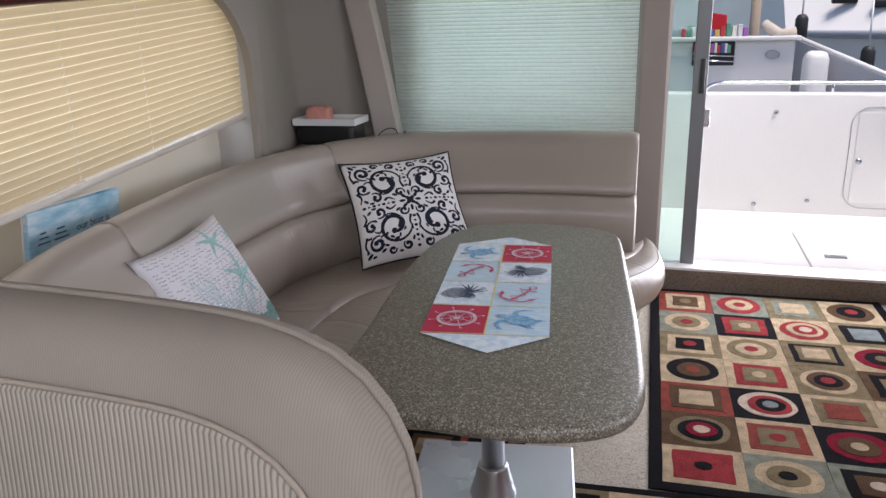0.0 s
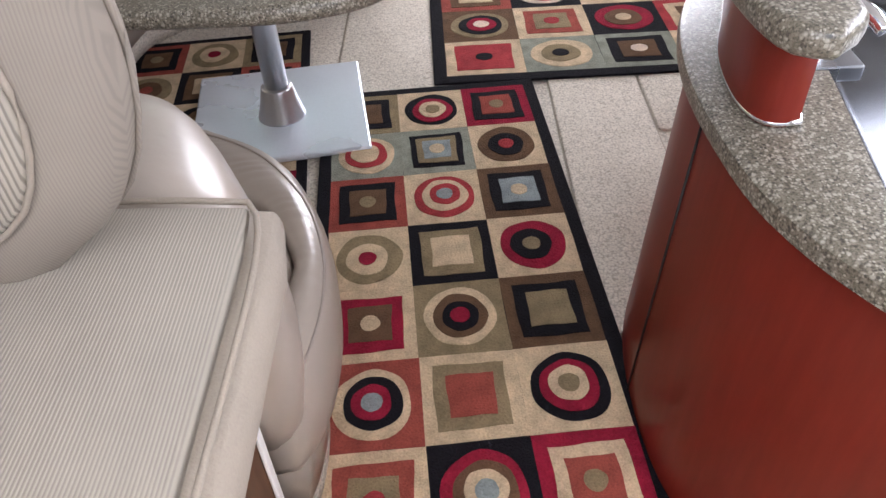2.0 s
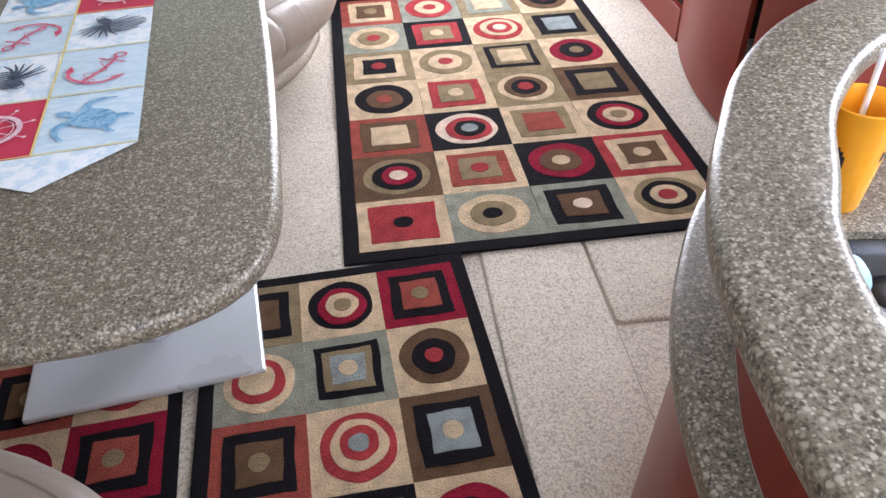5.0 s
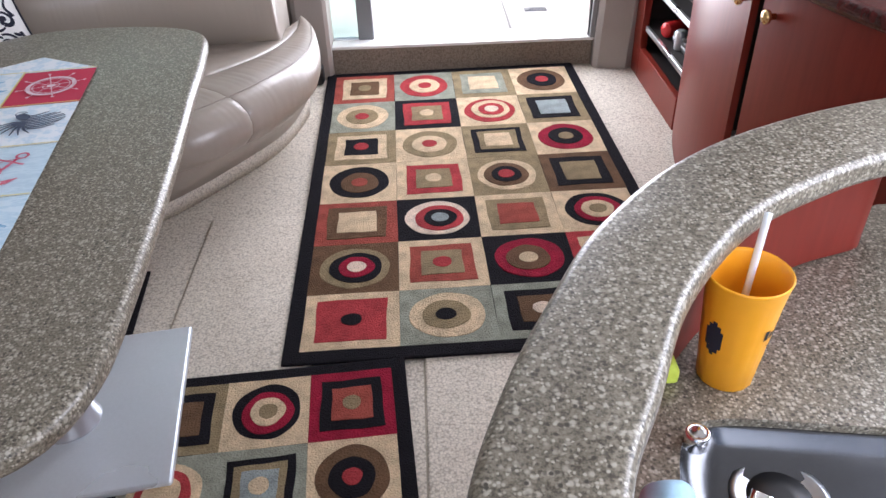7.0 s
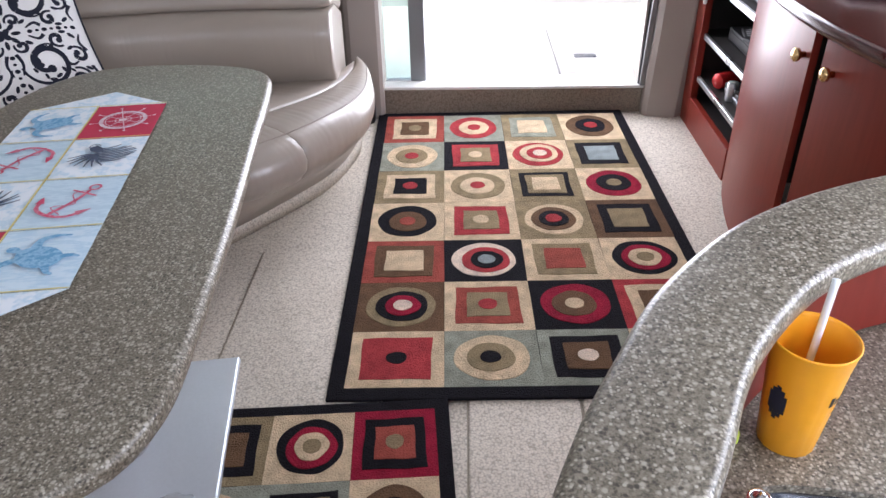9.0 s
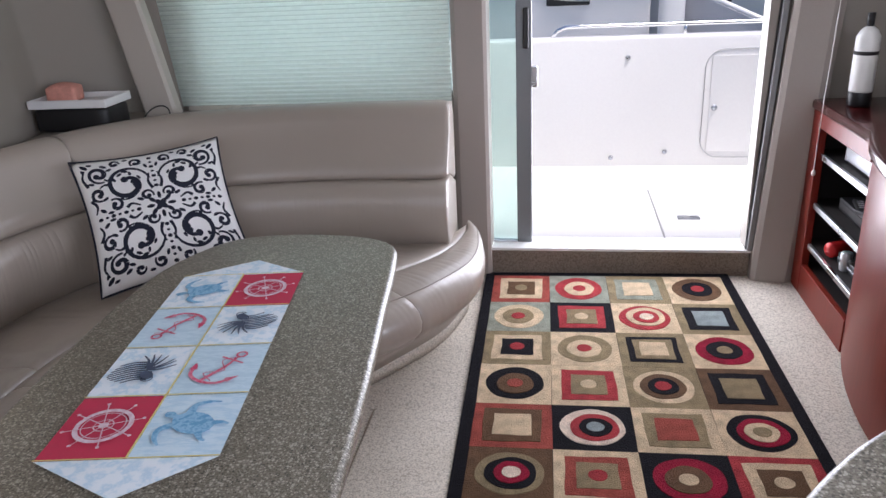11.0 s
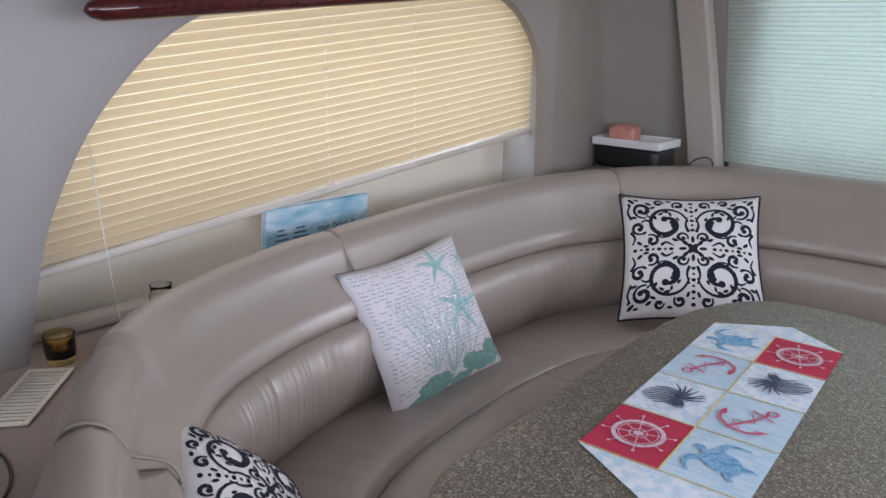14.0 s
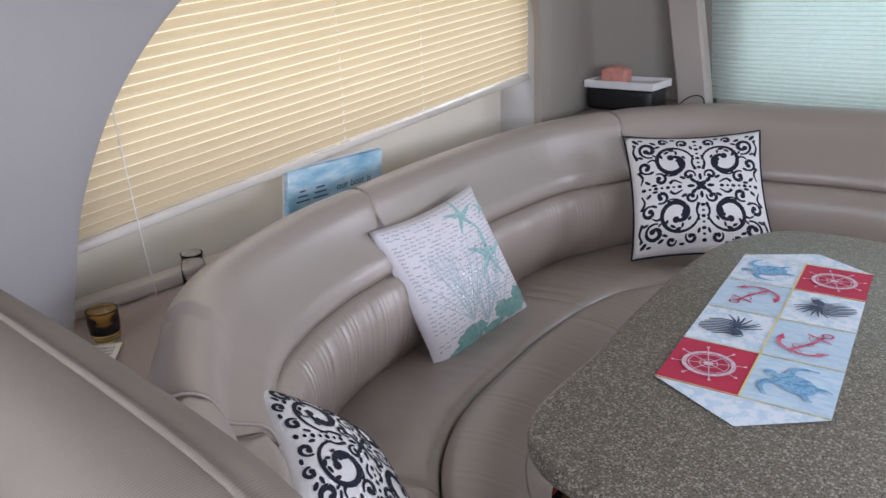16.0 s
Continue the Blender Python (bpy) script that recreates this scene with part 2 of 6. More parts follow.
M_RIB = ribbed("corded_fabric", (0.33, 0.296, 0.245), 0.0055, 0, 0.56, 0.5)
M_RIB_SEAT = ribbed("corded_seat_fabric", (0.295, 0.265, 0.22), 0.0034, 0, 0.8, 0.3)
M_RIB_FINE = ribbed("fine_corded_fabric", (0.245, 0.212, 0.175), 0.0026, 0, 0.9, 0.1)
M_FABRIC = surface("beige_suede_fabric", (0.265, 0.225, 0.18), 0.85, vary=0.12, scale=8, grain=320, bump=0.5, depth=0.0015)
M_BRASS = surface("brass", (0.75, 0.52, 0.24), 0.25, 1.0, grain=80, bump=0.03)


# ---- mesh tools ----
def link(name, bm, material, parent=None, label="", smooth=True):
    me = bpy.data.meshes.new(name)
    bm.normal_update()
    bm.to_mesh(me)
    bm.free()
    if smooth:
        for p in me.polygons:
            p.use_smooth = True
    for m in material if isinstance(material, (list, tuple)) else [material]:
        me.materials.append(m)
    ob = new(name, me)
    if parent:
        ob.parent = parent
    if label:
        ob["label"] = label
    return ob


def part(name, bm, material, parent, label="", smooth=True):
    return link(name, bm, material, parent, label, smooth)


def thing(name, label, category, group="", m=None, kind=""):
    ob = new(name)
    ob.empty_display_size = 0.05
    if m is not None:
        ob.matrix_world = m
    return tagged(ob, label, category, group, kind)


def structure(name, bm, material, smooth=False, label=""):
    return tagged(link(name, bm, material, None, "", smooth), label, "", "", "structure")


def flat_shade(ob, degrees=35):
    """Keeps edges sharper than this angle crisp."""
    me = ob.data
    me.set_sharp_from_angle(angle=radians(degrees))
    return ob


def box(x0, x1, y0, y1, z0, z1, bevel=0.0, bm=None, seg=2):
    own = bmesh.new()
    bmesh.ops.create_cube(own, size=1)
    for v in own.verts:
        v.co = Vector((x0 + (v.co.x + 0.5) * (x1 - x0), y0 + (v.co.y + 0.5) * (y1 - y0), z0 + (v.co.z + 0.5) * (z1 - z0)))
    if bevel:
        bmesh.ops.bevel(own, geom=own.edges[:], offset=bevel, segments=seg, affect="EDGES", profile=0.5)
    if bm is None:
        return own
    return join(bm, own)


def join(bm, own, m=None):
    if m is not None:
        own.transform(m)
    tmp = bpy.data.meshes.new("tmp")
    own.to_mesh(tmp)
    own.free()
    bm.from_mesh(tmp)
    bpy.data.meshes.remove(tmp)
    return bm


def cyl(r0, r1, z0, z1, n=24, bm=None, m=None, bevel=0.0):
    own = bmesh.new()
    bmesh.ops.create_cone(own, cap_ends=True, segments=n, radius1=r0, radius2=r1, depth=z1 - z0, matrix=Matrix.Translation((0, 0, (z0 + z1) / 2)))
    if bevel:
        rim = [e for e in own.edges if abs(e.verts[0].co.z - e.verts[1].co.z) < 1e-6]
        bmesh.ops.bevel(own, geom=rim, offset=bevel, segments=2, affect="EDGES", profile=0.5)
    if m is not None:
        own.transform(m)
    return own if bm is None else join(bm, own)


def lathe(profile, n=28, bm=None, m=None):
    """Turns (radius, z) pairs about the z axis."""
    own = bmesh.new()
    rings = [[own.verts.new((r * math.cos(2 * math.pi * i / n), r * math.sin(2 * math.pi * i / n), z)) for i in range(n)] for r, z in profile]
    for a, b in zip(rings, rings[1:]):
        for i in range(n):
            own.faces.new((a[i], a[(i + 1) % n], b[(i + 1) % n], b[i]))
    if profile[0][0] > 1e-5:
        own.faces.new(rings[0][::-1])
    if profile[-1][0] > 1e-5:
        own.faces.new(rings[-1])
    bmesh.ops.remove_doubles(own, verts=own.verts, dist=1e-6)
    if m is not None:
        own.transform(m)
    return own if bm is None else join(bm, own)


def spline(pts, n, closed=False):
    """A smooth curve through the points, n samples at even steps."""
    P = [Vector(p) for p in pts]
    out = []
    k = len(P)
    spans = k if closed else k - 1
    for i in range(spans):
        p1, p2 = P[i], P[(i + 1) % k]
        p0 = P[i - 1] if closed or i > 0 else p1 * 2 - p2
        p3 = P[(i + 2) % k] if closed or i + 2 < k else p2 * 2 - p1
        for j in range(24):
            u = j / 24
            out.append(0.5 * (2 * p1 + (p2 - p0) * u + (2 * p0 - 5 * p1 + 4 * p2 - p3) * u * u + (3 * p1 - p0 - 3 * p2 + p3) * u ** 3))
    out.append(P[0] if closed else P[-1])
    run = [0.0]
    for a, b in zip(out, out[1:]):
        run.append(run[-1] + (b - a).length)
    res, j = [], 0
    for i in range(n):
        d = run[-1] * i / (n if closed else n - 1)
        while j < len(run) - 2 and run[j + 1] < d:
            j += 1
        w = (d - run[j]) / max(1e-9, run[j + 1] - run[j])
        res.append(out[j].lerp(out[j + 1], w))
    return res


def tube(pts, r, n=8, bm=None, closed=False):
    own = bmesh.new()
    P = [Vector(p) for p in pts]
    k = len(P)
    rings = []
    up = Vector((0, 0, 1))
    for i in range(k):
        a = P[(i - 1) % k] if closed or i else P[0]
        b = P[(i + 1) % k] if closed or i < k - 1 else P[-1]
        t = (b - a).normalized()
        s = t.cross(up)
        s = s.normalized() if s.length > 1e-3 else Vector((1, 0, 0))
        w = s.cross(t).normalized()
        rad = r[i] if isinstance(r, (list, tuple)) else r
        rings.append([own.verts.new(P[i] + s * rad * math.cos(2 * math.pi * j / n) + w * rad * math.sin(2 * math.pi * j / n)) for j in range(n)])
    for i in range(k if closed else k - 1):
        a, b = rings[i], rings[(i + 1) % k]
        for j in range(n):
            own.faces.new((a[j], a[(j + 1) % n], b[(j + 1) % n], b[j]))
    if not closed:
        own.faces.new(rings[0][::-1])
        own.faces.new(rings[-1])
    bmesh.ops.recalc_face_normals(own, faces=own.faces[:])
    return own if bm is None else join(bm, own)


def loft(rings, closed_ring=True, caps=True):
    own = bmesh.new()
    vs = [[own.verts.new(p) for p in ring] for ring in rings]
    n = len(vs[0])
    for a, b in zip(vs, vs[1:]):
        for j in range(n if closed_ring else n - 1):
            own.faces.new((a[j], a[(j + 1) % n], b[(j + 1) % n], b[j]))
    if caps and closed_ring:
        own.faces.new(vs[0][::-1])
        own.faces.new(vs[-1])
    bmesh.ops.recalc_face_normals(own, faces=own.faces[:])
    return own


def slab(outline, z0, z1, edge=0.008, seg=3):
    """A flat piece with a rounded rim, from its outline seen from above."""
    own = bmesh.new()
    n = len(outline)
    area = sum(outline[i][0] * outline[(i + 1) % n][1] - outline[(i + 1) % n][0] * outline[i][1] for i in range(n))
    sign = 1 if area > 0 else -1
    normals = []
    for i in range(n):
        a, b = Vector(outline[i - 1][:2]), Vector(outline[(i + 1) % n][:2])
        t = (b - a).normalized()
        normals.append(Vector((t.y, -t.x)) * sign)
    rows = []
    for k in range(seg + 1):
        a = math.pi / 2 * k / seg
        rows.append((edge * (1 - math.sin(a)), z0 + edge * (1 - math.cos(a))))
    for k in range(seg + 1):
        a = math.pi / 2 * k / seg
        rows.append((edge * (1 - math.cos(a)), z1 - edge * (1 - math.sin(a))))
    rings = []
    for ins, z in rows:
        rings.append([own.verts.new((p[0] - nn.x * ins, p[1] - nn.y * ins, z)) for p, nn in zip(outline, normals)])
    for a, b in zip(rings, rings[1:]):
        for i in range(n):
            own.faces.new((a[i], a[(i + 1) % n], b[(i + 1) % n], b[i]))
    own.faces.new(rings[0])
    own.faces.new(rings[-1])
    bmesh.ops.recalc_face_normals(own, faces=own.faces[:])
    return own


def offset_path(path, d):
    """The path moved d to its right."""
    res = []
    for i, p in enumerate(path):
        a, b = path[max(0, i - 1)], path[min(len(path) - 1, i + 1)]
        t = (b - a).normalized()
        res.append(Vector((p.x + t.y * d, p.y - t.x * d, p.z)))
    return res


# ---- structure ----
XP, XS, YA, YF, ZC = -1.28, 2.55, 4.73, -1.5, 1.98
CX0, CX1 = 0.70, 1.84   # door opening
floor_bm = box(XP, XS, YF, YA, -0.06, 0.0)
floor = structure("floor", floor_bm, M_CARPET, label="cream cut-pile carpet floor with hatch joints")
ceiling = structure("ceiling", box(XP, XS, 0.5, YA + 0.1, ZC, ZC + 0.06), M_PANEL)


# darker tone that stands in for shade in the hatch joints
M_GROOVE = surface("hatch_joint_shade", (0.36, 0.32, 0.26), 0.95)


def carpet_panel(x0, x1, y0, y1):
    """Hatch lid with rolled carpet edges, over a flat strip that paints the shade of its joint."""
    part("joint_shadow", box(x0 - 0.004, x1 + 0.004, y0 - 0.004, y1 + 0.004, -0.004, 0.0006), M_GROOVE, floor, "painted shadow joint round the hatch", False)
    own = box(x0, x1, y0, y1, -0.004, 0.0078)
    ups = [e for e in own.edges if abs(e.verts[0].co.z - e.verts[1].co.z) > 0.005]
    bmesh.ops.bevel(own, geom=ups, offset=0.018, segments=4, affect="EDGES", profile=0.5)
    rim = [e for e in own.edges if min(v.co.z for v in e.verts) > 0.007]
    bmesh.ops.bevel(own, geom=rim, offset=0.0065, segments=3, affect="EDGES", profile=0.5)
    return part("carpet_panel", own, M_CARPET, floor, "loose carpeted hatch panel")


carpet_panel(0.40, 0.79, 2.62, 3.522)
carpet_panel(1.07, 1.345, 1.78, 2.845)
carpet_panel(1.352, 1.70, 2.53, 2.845)

# aft wall with the door opening and the window behind the pleated shade
aft = bmesh.new()
box(XP, -0.58, YA, YA + 0.1, 0, ZC, bm=aft)
box(-0.58, 0.54, YA, YA + 0.1, 0, 0.85, bm=aft)
box(-0.58, 0.54, YA, YA + 0.1, 1.80, ZC, bm=aft)
box(0.54, CX0, YA, YA + 0.1, 0, ZC, bm=aft)
box(CX0, CX1, YA, YA + 0.1, 1.90, ZC, bm=aft)
box(CX0, CX1, YA, YA + 0.1, 0, 0.085, bm=aft)
box(CX1, XS, YA, YA + 0.1, 0, ZC, bm=aft)
structure("wall_aft", aft, M_WALL)
structure("sill_riser", box(CX0, CX1 + 0.02, YA - 0.016, YA - 0.002, 0, 0.112, 0.003), M_CARPET_DARK, label="brown carpeted riser under the door")

# side walls, starboard with an added window opening; forward bulkhead under the unseen windshield
star_wall = bmesh.new()
box(XS, XS + 0.08, YF, YA, 0, 1.05, bm=star_wall)
box(XS, XS + 0.08, YF, YA, 1.7, ZC, bm=star_wall)
box(XS, XS + 0.08, YF, 0.45, 1.05, 1.7, bm=star_wall)
box(XS, XS + 0.08, 3.2, YA, 1.05, 1.7, bm=star_wall)
structure("wall_starboard", star_wall, M_WALL)
port = bmesh.new()
box(XP - 0.08, XP, YF, YA, 0, 0.70, bm=port)
box(XP - 0.08, XP, YF, 1.6, 0.70, ZC, bm=port)
box(XP - 0.08, XP, 3.95, YA, 0.70, ZC, bm=port)
box(XP - 0.08, XP, 1.6, 3.95, 1.70, ZC, bm=port)
structure("wall_port", port, M_PANEL)
fore = bmesh.new()
box(XP, XS, YF - 0.08, YF, 0, 1.0, bm=fore)
# unseen bulkhead and dash, added to cut light bounced off the forward floor
box(XP, XS, 0.12, 0.20, 0, 0.985, bm=fore)
structure("wall_forward", fore, M_PANEL)
structure("dash", box(XP, XS, YF + 0.002, 0.24, 0.987, 1.02, 0.01), surface("dark_taupe_dash_vinyl", (0.16, 0.14, 0.125), 0.7, vary=0.08), label="unseen dark dash added to block low windshield light")
w3 = thing("window_3", "unseen raked windshield ahead of the helm", "window", kind="structure")
shield = loft([[(XP, YF, 1.0), (XS, YF, 1.0), (XS, YF - 0.006, 1.005), (XP, YF - 0.006, 1.005)], [(XP, 0.5, 1.98), (XS, 0.5, 1.98), (XS, 0.494, 1.985), (XP, 0.494, 1.985)]])
part("pane", shield, M_GLASS, w3, smooth=False).visible_shadow = False
for x in (XP, 0.6, XS - 0.06):
    part("mullion", loft([[(x, YF, 0.985), (x + 0.06, YF, 0.985), (x + 0.06, YF - 0.03, 1.02), (x, YF - 0.03, 1.02)], [(x, 0.5, 1.965), (x + 0.06, 0.5, 1.965), (x + 0.06, 0.47, 2.0), (x, 0.47, 2.0)]]), M_WHITE, w3, smooth=False)

# ---- side window: moulded panel with an arched opening, slatted blind behind ----
XW = -1.0
OPEN = [(1.70, 0.55), (1.715, 0.63), (1.765, 0.845), (1.815, 0.99), (1.92, 1.175), (2.06, 1.33), (2.20, 1.43), (2.45, 1.52), (2.8, 1.55), (3.15, 1.565),
        (3.40, 1.525), (3.54, 1.435), (3.635, 1.28), (3.65, 1.06), (3.655, 0.80), (3.655, 0.55)]


def window_panel():
    """Panel of wall with the arched hole cut right through."""
    curve = spline([(0, y, z) for y, z in OPEN], 72)
    outer = []
    y0, y1, z0, z1 = 0.2, 3.72, 0.0, ZC - 0.002
    for p in curve:
        ang = math.atan2(p.z - 0.95, p.y - 2.68)
        c, s = math.cos(ang), math.sin(ang)
        k = min((y1 - 2.68) / c if c > 1e-6 else 9, (y0 - 2.68) / c if c < -1e-6 else 9, (z1 - 0.95) / s if s > 1e-6 else 9, (z0 - 0.95) / s if s < -1e-6 else 9)
        outer.append(Vector((0, 2.68 + c * k, 0.95 + s * k)))
    own = bmesh.new()
    th = 0.035
    grid = []
    for p, o in zip(curve, outer):
        col = [Vector((XW - th, p.y, p.z)), Vector((XW - 0.006, p.y, p.z)), Vector((XW, p.y + (o.y - p.y) * 0.012, p.z + (o.z - p.z) * 0.012))]
        col += [Vector((XW, p.y + (o.y - p.y) * k, p.z + (o.z - p.z) * k)) for k in (0.05, 0.4, 1.0)]
        grid.append([own.verts.new(v) for v in col])
    for a, b in zip(grid, grid[1:]):
        for i in range(len(a) - 1):
            own.faces.new((a[i], a[i + 1], b[i + 1], b[i]))
    # lower part under the opening and the forward rest
    for y_a, y_b, z_a, z_b in ((YF, 0.2, 0, ZC),):
        vs = [own.verts.new((XW, y, z)) for y, z in ((y_a, z_a), (y_b, z_a), (y_b, z_b), (y_a, z_b))]
        own.faces.new(vs)
    bmesh.ops.recalc_face_normals(own, faces=own.faces[:])
    return own


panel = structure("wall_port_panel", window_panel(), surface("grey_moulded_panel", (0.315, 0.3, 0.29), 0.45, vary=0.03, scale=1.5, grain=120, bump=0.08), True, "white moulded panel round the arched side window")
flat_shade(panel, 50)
# aft strip takes the darker wall vinyl, painting the weaker light there
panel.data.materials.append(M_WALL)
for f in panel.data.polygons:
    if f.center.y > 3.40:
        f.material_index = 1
structure("window_recess", box(-1.24, -1.21, 1.45, 3.9, 0.5, 1.0), surface("cream_recess", (0.72, 0.69, 0.6), 0.5, vary=0.04))
rec = bmesh.new()
box(-1.22, -1.003, 3.66, 3.70, 0.5, ZC - 0.01, bm=rec)
structure("window_reveal", rec, M_PANEL)
structure("ledge_trim", box(-1.185, -1.12, 1.5, 3.66, 0.63, 0.668, 0.012), M_TRIM)

w1 = thing("window_1", "side window behind the slatted blind", "window", kind="structure")
part("pane", box(-1.275, -1.27, 1.6, 3.95, 0.7, 1.7), M_GLASS, w1, smooth=False).visible_shadow = False

# corner panels between the side window and the aft column
corner = bmesh.new()
foot = [(XW, 3.72), (-1.03, 3.92), (-1.075, 4.15), (-1.12, 4.42), (-1.11, 4.445), (-0.95, 4.56), (-0.80, 4.61), (-0.62, 4.64)]
head = [(XW, 3.72), (-1.025, 3.82), (-1.07, 3.96), (-1.12, 4.09), (-1.11, 4.115), (-1.03, 4.34), (-0.95, 4.52), (-0.80, 4.64)]
lo = [corner.verts.new((x, y, 0)) for x, y in foot]
hi = [corner.verts.new((x, y, ZC)) for x, y in head]
for i in range(len(foot) - 1):
    corner.faces.new((lo[i], lo[i + 1], hi[i + 1], hi[i]))
structure("wall_corner", corner, M_WALL, True)

# slanted column beside the aft window
col = loft([[(-0.738 - 0.0285 * k + 0.012 * math.sin(math.pi * k / 10) + dx, 4.47 + dy, 0.5 + 0.147 * k) for dx, dy in ((0.012, 0), (0.14, 0), (0.152, 0.012), (0.152, 0.06), (0, 0.06), (0, 0.012))] for k in range(11)])
structure("column", col, M_TRIM, False, "cream slanted window column")

# aft window glass and door jambs
w2 = thing("window_2", "tinted aft window behind the pleated shade", "window", kind="structure")
part("pane", box(-0.95, 0.54, YA + 0.06, YA + 0.066, 0.78, 1.8), M_TINT, w2, smooth=False).visible_shadow = False
post = loft([[(x, y, 0) for x, y in ((0.545, 4.74), (0.55, 4.668), (0.57, 4.655), (0.685, 4.655), (0.70, 4.668), (0.70, 4.74))],
             [(x, y, ZC) for x, y in ((0.545, 4.74), (0.55, 4.668), (0.57, 4.655), (0.685, 4.655), (0.70, 4.668), (0.70, 4.74))]])
structure("trim_door_port", post, M_POST)
post = loft([[(x, y, 0) for x, y in ((1.86, 4.74), (1.86, 4.68), (1.88, 4.662), (2.0, 4.64), (2.03, 4.66), (2.03, 4.74))],
             [(x + 0.09, y, ZC) for x, y in ((1.86, 4.74), (1.86, 4.68), (1.88, 4.662), (2.0, 4.64), (2.06, 4.66), (2.06, 4.74))]])
structure("trim_door_starboard", post, M_POST)


M_STILE = surface("grey_anodised_frame", (0.2, 0.21, 0.22), 0.45, 0.3, vary=0.05)


def sliding_door():
    d = thing("door_1", "open sliding glass door with an aluminium frame", "door", kind="structure")
    y0, y1 = 4.79, 4.825
    part("stile", box(0.815, 0.885, y0, y1, 0.10, 1.9, 0.006), M_STILE, d, smooth=False)
    part("rail", box(0.70, 0.815, y0, y1, 0.10, 0.135, 0.004), M_ALU, d, smooth=False)
    part("pane", box(0.70, 0.815, 4.805, 4.811, 0.135, 1.9), glass("sea_green_door_glass", (0.64, 0.82, 0.76)), d, smooth=False).visible_shadow = False
    latch = part("latch", box(0.848, 0.872, y0 - 0.02, y0 - 0.001, 1.03, 1.2, 0.005), M_BLACK, d, "black latch handle", False)
    part("keeper", box(0.886, 0.91, y0 + 0.004, y1 - 0.004, 0.86, 0.95, 0.004), M_ALU, d, smooth=False)
    part("sill", box(CX0 - 0.01, CX1 + 0.03, YA - 0.02, YA + 0.13, 0.113, 0.128, 0.004), M_WHITE, d, smooth=False)
    jamb = bmesh.new()
    box(CX1, CX1 + 0.022, 4.70, 4.84, 0.128, 1.9, 0.003, bm=jamb)
    sh = Matrix.Identity(4)
    sh[0][2] = 0.035
    jamb.transform(sh)
    part("jamb", jamb, surface("grey_door_jamb", (0.2, 0.2, 0.2), 0.5, vary=0.06), d, smooth=False)
    jamb = bmesh.new()
    box(CX1 - 0.006, CX1 - 0.001, 4.72, 4.73, 0.13, 1.9, bm=jamb)
    jamb.transform(sh)
    part("gasket", jamb, M_BLACK, d, smooth=False)
    return d


sliding_door()

# ---- cockpit outside the door ----
M_DECK = surface("cockpit_gelcoat", (0.78, 0.78, 0.77), 0.45, vary=0.03, grain=400, bump=0.4, depth=0.001)
structure("cockpit_deck", box(-1.6, 3.4, YA + 0.13, 6.75, -0.1, 0.0), M_DECK)
deck_hatch = thing("deck_hatch", "white moulded hatch lid in the cockpit deck", "deck hatch")
part("lid", box(1.56, 2.35, 4.9, 6.05, 0.001, 0.006, 0.003), M_DECK, deck_hatch, smooth=False)
part("joint", box(1.552, 1.559, 4.9, 6.05, 0.0005, 0.003), surface("deck_joint", (0.4, 0.4, 0.4), 0.7), deck_hatch, smooth=False)
part("lift_ring", box(1.66, 1.78, 5.47, 5.53, 0.0065, 0.012, 0.003), M_STEEL, deck_hatch, "small steel lift ring", False)
M_SEA = surface("harbour_water", (0.12, 0.16, 0.17), 0.12, vary=0.3, scale=0.6, grain=4, bump=0.3, depth=0.05)
structure("water", box(-120, 120, 6.9, 160, -1.1, -1.0), M_SEA)
cockpit = bmesh.new()
box(-1.6, 3.4, 6.62, 6.80, -0.05, 0.87, 0.03, bm=cockpit)
box(-1.7, -1.55, 4.86, 6.7, -0.05, 0.95, 0.03, bm=cockpit)
box(3.35, 3.5, 4.86, 6.7, -0.05, 0.95, 0.03, bm=cockpit)
transom = structure("transom", cockpit, M_WHITE, True, "white moulded transom of the cockpit")
flat_shade(transom)


def rounded_rect(x0, x1, z0, z1, r, n=6):
    pts = []
    for cx, cz, a0 in ((x1 - r, z1 - r, 0), (x0 + r, z1 - r, 90), (x0 + r, z0 + r, 180), (x1 - r, z0 + r, 270)):
        for i in range(n + 1):
            a = radians(a0 + 90 * i / n)
            pts.append((cx + r * math.cos(a), cz + r * math.sin(a)))
    return pts


gate = thing("transom_gate", "white transom door with a dark rounded joint", "gate")
M_GASKET = surface("grey_gasket", (0.5, 0.5, 0.5), 0.6)
part("gasket", tube([(x, 6.617, z) for x, z in rounded_rect(1.95, 2.75, 0.06, 0.78, 0.12)], 0.0035, 6, closed=True), M_GASKET, gate)
part("leaf", box(1.99, 2.71, 6.612, 6.619, 0.10, 0.74, 0.003), M_WHITE, gate, smooth=False)
part("lock", cyl(0.02, 0.02, 0, 0.008, 12, m=pose(2.02, 6.607, 0.4, 90, 0, 0)), M_STEEL, gate)
for x, z in ((1.45, 0.74), (1.36, 0.06), (1.72, 0.10)):
    f = link("deck_fitting", cyl(0.018, 0.014, 0, 0.014, 14, m=pose(x, 6.618, z, 90, 0, 0), bevel=0.003), M_STEEL)
    tagged(f, "small round steel fitting on the transom", "fitting", "transom fittings")
rail = tagged(link("stern_rail", tube(spline([(0.95, 6.72, 0.87), (1.0, 6.72, 0.92), (1.1, 6.72, 0.935), (1.8, 6.72, 0.935), (3.2, 6.72, 0.935)], 40), 0.014), M_CHROME), "polished stainless stern rail on the transom", "rail")
part("stanchion", cyl(0.011, 0.011, 0.86, 0.93, 10, m=pose(1.82, 6.72, 0)), M_CHROME, rail)

